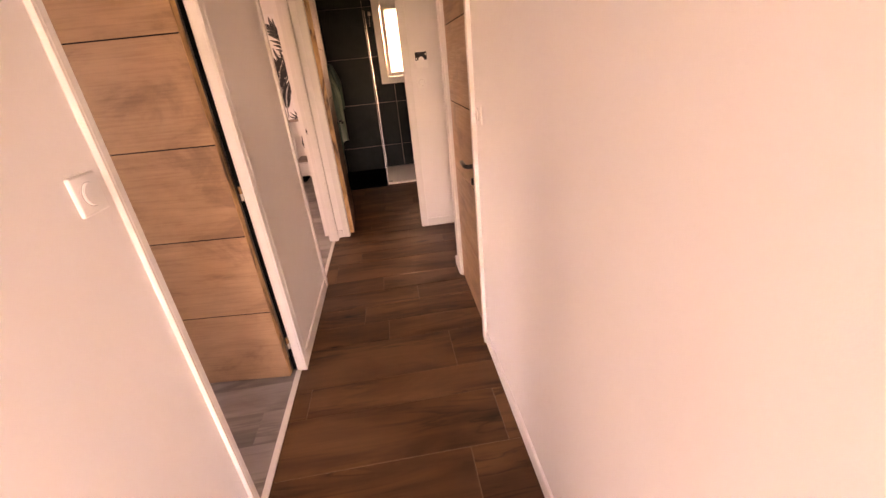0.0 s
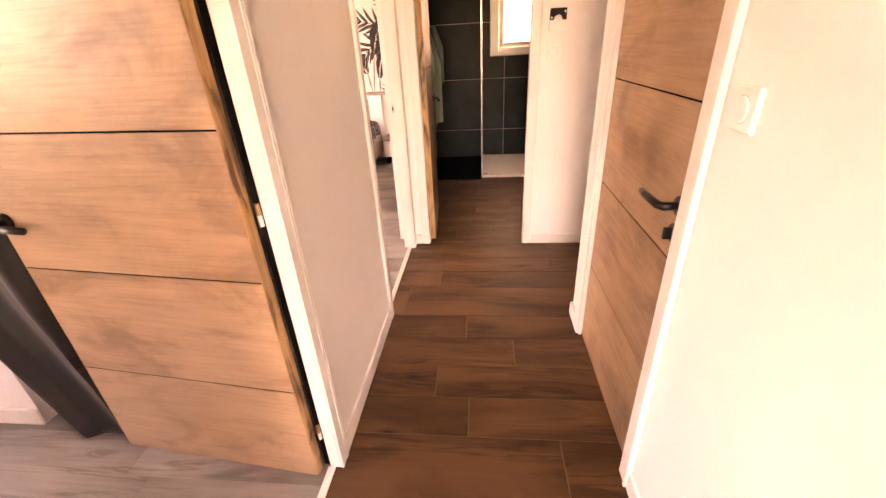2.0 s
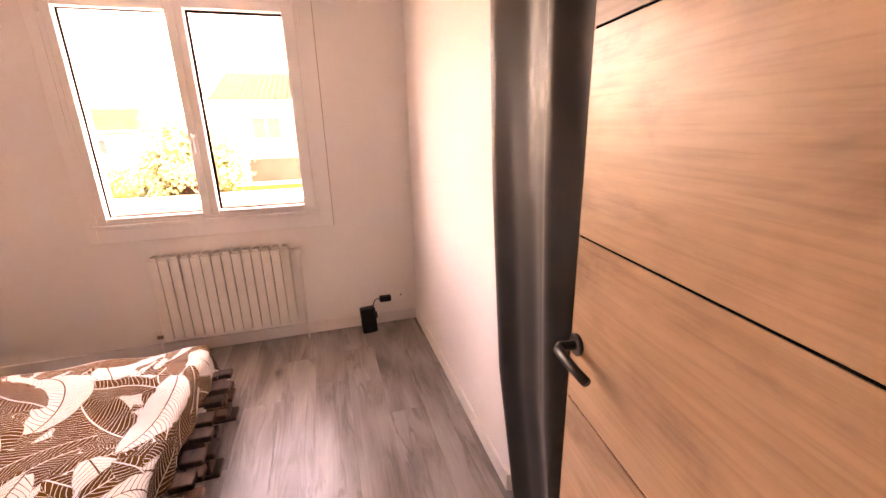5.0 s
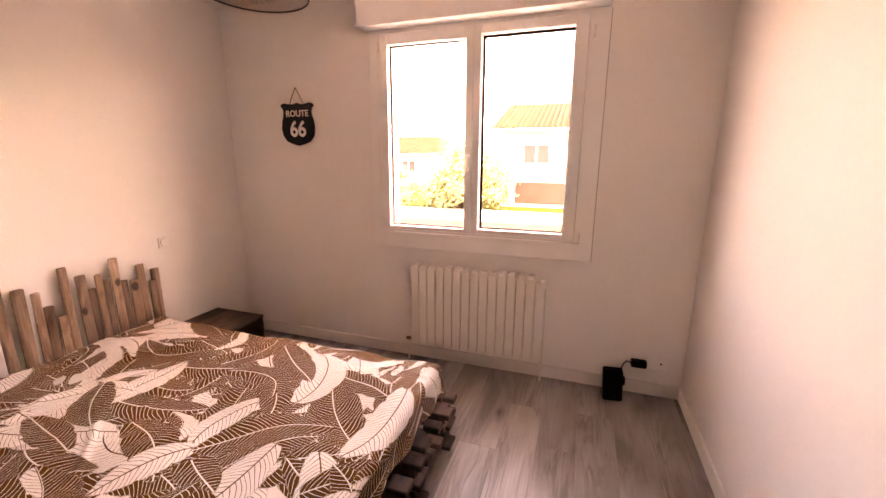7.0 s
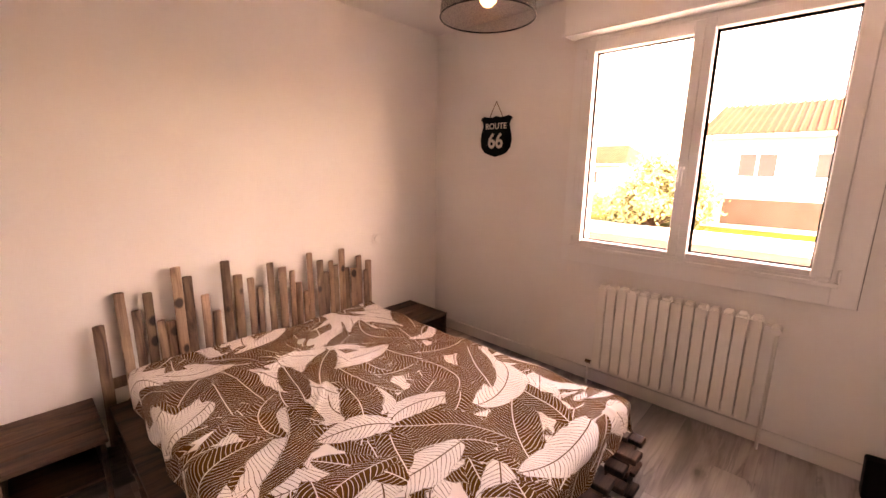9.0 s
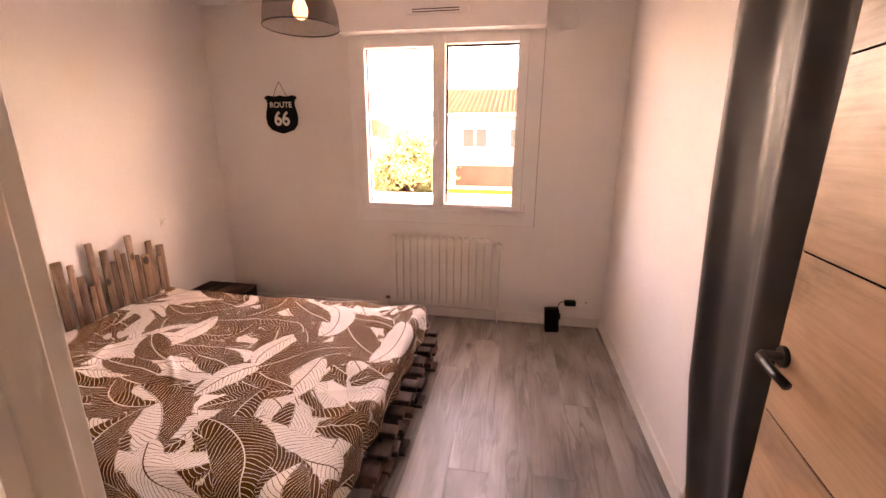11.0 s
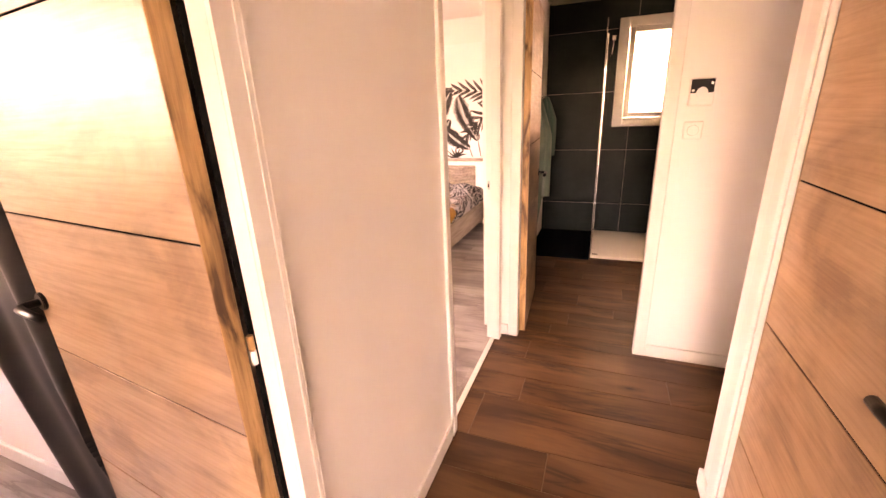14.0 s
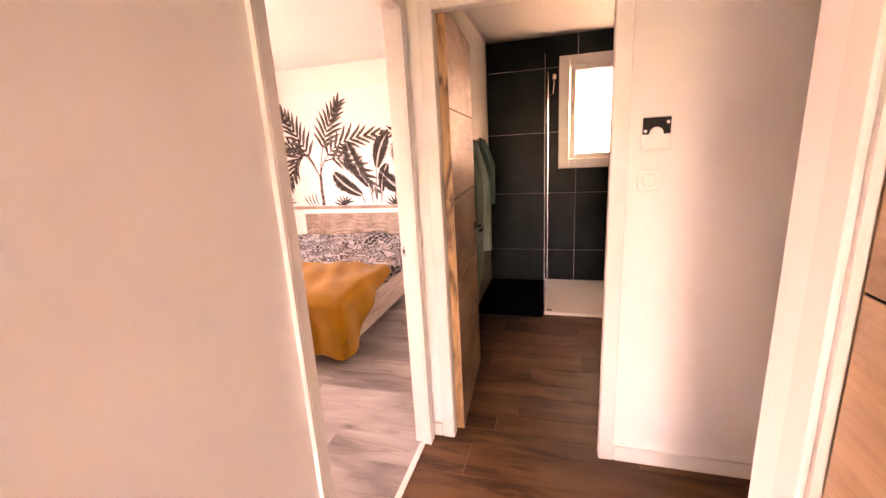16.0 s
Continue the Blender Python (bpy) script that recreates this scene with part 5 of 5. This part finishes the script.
# ---- outdoors ----
GRASS = material("lawn", (0.075, 0.12, 0.03), 0.95)
gv = coords(GRASS)
wire(GRASS, ramp(GRASS, noise_of(GRASS, gv, 0.6, 6, 0.7), [(0.3, (0.026, 0.034, 0.007)), (0.6, (0.036, 0.042, 0.010)), (0.8, (0.048, 0.048, 0.015))]), bsdf(GRASS).inputs["Base Color"])
bump(GRASS, noise_of(GRASS, gv, 40, 4), 0.6, 0.05)
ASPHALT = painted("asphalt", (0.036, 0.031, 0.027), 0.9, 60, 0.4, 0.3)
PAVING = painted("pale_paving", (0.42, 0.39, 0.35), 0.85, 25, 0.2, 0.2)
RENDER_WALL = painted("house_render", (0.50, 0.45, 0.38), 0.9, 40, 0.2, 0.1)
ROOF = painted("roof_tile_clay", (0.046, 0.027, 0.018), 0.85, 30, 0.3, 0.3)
# dark colour that paints the garage's shade low on the house
GARAGE_SHADE = painted("garage_shade", (0.066, 0.050, 0.038), 0.8, 40, 0.1, 0.2)
GREEN = material("hedge_leaf", (0.06, 0.10, 0.025), 0.7)
hv = coords(GREEN)
wire(GREEN, ramp(GREEN, noise_of(GREEN, hv, 3.0, 4), [(0.3, (0.150, 0.160, 0.075)), (0.7, (0.220, 0.225, 0.115))]), bsdf(GREEN).inputs["Base Color"])
for m in (GRASS, ASPHALT, PAVING, RENDER_WALL, ROOF, GARAGE_SHADE, GREEN):
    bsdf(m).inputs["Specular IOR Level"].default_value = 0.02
HOUSE_PANE = material("house_pane", (0.060, 0.052, 0.048), 0.5)
bsdf(HOUSE_PANE).inputs["Specular IOR Level"].default_value = 0.05
G = -0.60
ground_bm = boxes((-400, 300, -400, 400, G - 0.6, G))
structure("ground", ground_bm, GRASS, "grassy ground out to the horizon", "ground")
structure("road", boxes((-13.2, -6.5, -200, 200, G, G + 0.012)), ASPHALT, "grey asphalt street", "road")
structure("pavement", boxes((-15.6, -13.3, -200, 200, G, G + 0.10), bevel=0.02), PAVING, "pale raised pavement with kerb", "pavement")
structure("driveway", boxes((-6.5, -3.4, -30, 30, G, G + 0.02)), PAVING, "pale paving in front of the house", "pavement")


def house(name, label, x0, x1, y0, y1, ground, eave, ridge, gaps, band=None, inset=0.9):
    """A low house: walls, tiled hip roof with rows of tiles, windows with frames, shutters and panes."""
    h = base(name, label, "house", ((x0 + x1) / 2, (y0 + y1) / 2, ground))
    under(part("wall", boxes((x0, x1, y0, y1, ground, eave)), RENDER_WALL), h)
    if band:
        # flat dark strip on the wall in place of the garage's shade
        under(part("garage_shade_band", boxes((x1 + 0.001, x1 + 0.02, y0 + 0.6, y1 - 0.5, band[0], band[1])), GARAGE_SHADE), h)
    bm = bmesh.new()
    o = 0.45
    a = [bm.verts.new(p) for p in ((x0 - o, y0 - o, eave), (x1 + o, y0 - o, eave), (x1 + o, y1 + o, eave), (x0 - o, y1 + o, eave))]
    mx = (x0 + x1) / 2
    r = [bm.verts.new((mx, y0 + inset, ridge)), bm.verts.new((mx, y1 - inset, ridge))]
    for f in ((a[0], a[1], r[0]), (a[1], a[2], r[1], r[0]), (a[2], a[3], r[1]), (a[3], a[0], r[0], r[1]), (a[3], a[2], a[1], a[0])):
        bm.faces.new(f)
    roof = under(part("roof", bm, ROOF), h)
    rows = boxes()
    n = int((y1 - y0 + 2 * o) / 0.21)
    for k in range(n):
        y = y0 - o + 0.1 + k * 0.21
        t = max(0.0, min(1.0, (y - (y0 - o)) / (inset + o), ((y1 + o) - y) / (inset + o)))
        top = Vector((x1 + o + (mx - x1 - o) * t, y, eave + (ridge - eave) * t + 0.03))
        low = Vector((x1 + o, y, eave + 0.03))
        if t > 0.05:
            tmp = tube([low, top], 0.045, 6)
            me = bpy.data.meshes.new("t")
            tmp.to_mesh(me)
            tmp.free()
            rows.from_mesh(me)
            bpy.data.meshes.remove(me)
    ob = part("tile_rows", rows, ROOF)
    ob.parent = roof
    under(part("gutter", boxes((x1 + o, x1 + o + 0.12, y0 - o, y1 + o, eave - 0.12, eave), bevel=0.03), PVC), h)
    for (a0, a1, b0, b1) in gaps:
        w = under(part("window", boxes((x1 + 0.001, x1 + 0.05, a0, a1, b0, b1)), PVC), h)
        mid = (a0 + a1) / 2
        for c0, c1 in ((a0 + 0.07, mid - 0.04), (mid + 0.04, a1 - 0.07)):
            p = part("pane", boxes((x1 + 0.051, x1 + 0.055, c0, c1, b0 + 0.08, b1 - 0.08)), HOUSE_PANE)
            p.parent = w
    return h


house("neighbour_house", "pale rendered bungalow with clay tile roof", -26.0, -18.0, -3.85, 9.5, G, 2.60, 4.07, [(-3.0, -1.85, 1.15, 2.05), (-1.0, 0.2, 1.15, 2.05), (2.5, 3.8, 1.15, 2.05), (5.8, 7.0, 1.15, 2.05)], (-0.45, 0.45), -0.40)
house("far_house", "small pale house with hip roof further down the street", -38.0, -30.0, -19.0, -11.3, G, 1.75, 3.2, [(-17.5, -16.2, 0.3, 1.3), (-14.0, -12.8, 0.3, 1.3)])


def bush(name, label, centre, size, seed, leaves=2600):
    """A rounded garden shrub: limbs, and a crown of many small leaves with gaps and an uneven outline."""
    r = random.Random(seed)
    b = base(name, label, "shrub", (centre[0], centre[1], G))
    limbs = boxes()
    clumps = []
    for k in range(46):
        a, e = r.random() * 6.283, (r.uniform(0.0, 0.35) if k % 2 else r.uniform(0.25, 1.45))
        d = r.uniform(0.45, 0.85)
        c = Vector((math.cos(a) * math.cos(e) * size[0] * d, math.sin(a) * math.cos(e) * size[1] * d, size[2] * (0.12 + 0.80 * math.sin(e) * d + 0.06)))
        clumps.append((c, r.uniform(0.28, 0.5) * min(size[:2]) * 0.75))
        me = bpy.data.meshes.new("t")
        tmp = tube([(0, 0, 0), c * 0.5 + Vector((0, 0, 0.05)), c], 0.022, 6, 0.006)
        tmp.to_mesh(me)
        tmp.free()
        limbs.from_mesh(me)
        bpy.data.meshes.remove(me)
    part("limbs", limbs, PALLET, b)
    verts, faces = [], []
    for _ in range(leaves):
        c, s = r.choice(clumps)
        p = c + Vector((r.gauss(0, 1), r.gauss(0, 1), r.gauss(0, 0.8))) * s * 0.5
        p.z = max(p.z, 0.03)
        n = Vector((r.gauss(0, 1), r.gauss(0, 1), r.gauss(0.5, 1))).normalized()
        u = n.orthogonal().normalized()
        v = n.cross(u)
        l = r.uniform(0.05, 0.11)
        k = len(verts)
        verts += [p - u * l, p + v * l * 0.45, p + u * l, p - v * l * 0.45]
        faces.append((k, k + 1, k + 2, k + 3))
    me = bpy.data.meshes.new("crown")
    me.from_pydata([tuple(v) for v in verts], [], faces)
    me.materials.append(GREEN)
    ob = new("crown", me)
    ob.parent = b
    tagged(ob, kind="stuff")
    return b


bush("garden_shrub", "dense rounded green shrub on the lawn", (-16.3, -5.0, 0), (1.7, 1.8, 2.65), 3, 17000)
bush("garden_shrub", "low yellow-green shrub on the lawn", (-17.0, -8.4, 0), (0.9, 0.9, 1.1), 5, 2000)
bush("garden_shrub", "low rounded shrub near the far house", (-22.0, -10.6, 0), (1.3, 1.5, 1.6), 6, 2400)
low = base("garden_wall", "low white garden wall along the far pavement", "garden wall", (-17.5, -12.0, G))
part("wall", boxes((-0.12, 0.12, -5.0, 2.2, 0, 0.75)), RENDER_WALL, low)
part("coping", boxes((-0.17, 0.17, -5.05, 2.25, 0.75, 0.82), bevel=0.01), PAVING, low)

# ---- floors, plank by plank ----


def floor_of(name, label, slab, mat_under, mat_top, rows, x0, x1, lengths, gap, seed, joints=None, top=0.0, narrow=None, edge=0.0012):
    """A floor of boards that run along x; rows are the y lines between them."""
    split, x_narrow = narrow or (rows[0], x1)
    slab_boxes = [(x0, x1, split, rows[-1], -0.06, top - 0.0025)]
    if narrow:
        slab_boxes.append((x0, x_narrow, rows[0], split, -0.06, top - 0.0025))
    f = structure(name, boxes(*slab_boxes), mat_under, label, "floor")
    wide = x1
    r = random.Random(seed)
    shared = {}
    for n, (a, b) in enumerate(zip(rows, rows[1:])):
        cuts = []
        x1 = x_narrow if b <= split + 1e-6 else wide
        x = x0 - r.random() * lengths
        fixed = (joints or {}).get(n)
        if fixed is not None:
            x = fixed - lengths * math.ceil((fixed - x0) / lengths)
        while x < x1:
            s, e = max(x, x0), min(x + lengths, x1)
            if e - s > 0.004:
                cuts.append((s, e))
            x += lengths
        for s, e in cuts:
            key = (round(e - s, 4), round(b - a, 4))
            if key not in shared:
                w, h = (key[0] - gap) / 2, (key[1] - gap) / 2
                bm = boxes((-w, w, -h, h, -0.010, 0.0), bevel=edge)
                me = bpy.data.meshes.new("floor_plank")
                bm.to_mesh(me)
                bm.free()
                me.materials.append(mat_top)
                shared[key] = me
            o = new("floor_plank", shared[key])
            o.location = ((s + e) / 2, (a + b) / 2, top)
            o.parent = f
    return f


hall_rows = [-3.6, -3.30, -3.105, -2.805, -2.61, -2.31, -2.115, -1.815, -1.62, -1.32, -1.125, -0.95, -0.655, -0.355, -0.16, 0.155, 0.351, 0.546, 0.742, 0.94, 1.24, 1.436, 1.632, 1.828, 1.955]
hall_joints = {11: 0.772, 12: 0.935, 13: 0.052, 14: 0.80, 15: 0.45, 16: 0.298, 17: 0.66, 18: 0.42}
floor_of("floor_hall", "dark brown wood-look tile planks with thin pale joints", None, GROUT, PLANK_TILE, hall_rows, -0.045, 1.50, 1.19, 0.003, 5, hall_joints, narrow=(0.94, 1.05))
bath_rows = [1.955, 2.10, 2.29, 2.43, 2.63, 2.83, 2.97, 3.17, 3.37, 3.48, 3.68, 4.0, 4.49]
floor_of("floor_bathroom", "brown wood-look tile planks of the bathroom", None, GROUT, PLANK_TILE, bath_rows, -0.11, 1.45, 0.60, 0.003, 7)
floor_of("floor_bedroom", "grey oak laminate boards", None, SEAM, LAMINATE, [-3.12 + 0.1905 * k for k in range(17)] + [0.10, 0.29, 0.48, 0.67, 0.80], FACADE, -0.045, 1.28, 0.0006, 9, edge=0.0005)
floor_of("floor_palm_bedroom", "grey oak laminate boards of the palm bedroom", None, SEAM, LAMINATE, [0.88 + 0.186 * k for k in range(21)], FACADE, -0.045, 1.28, 0.0006, 12, edge=0.0005)
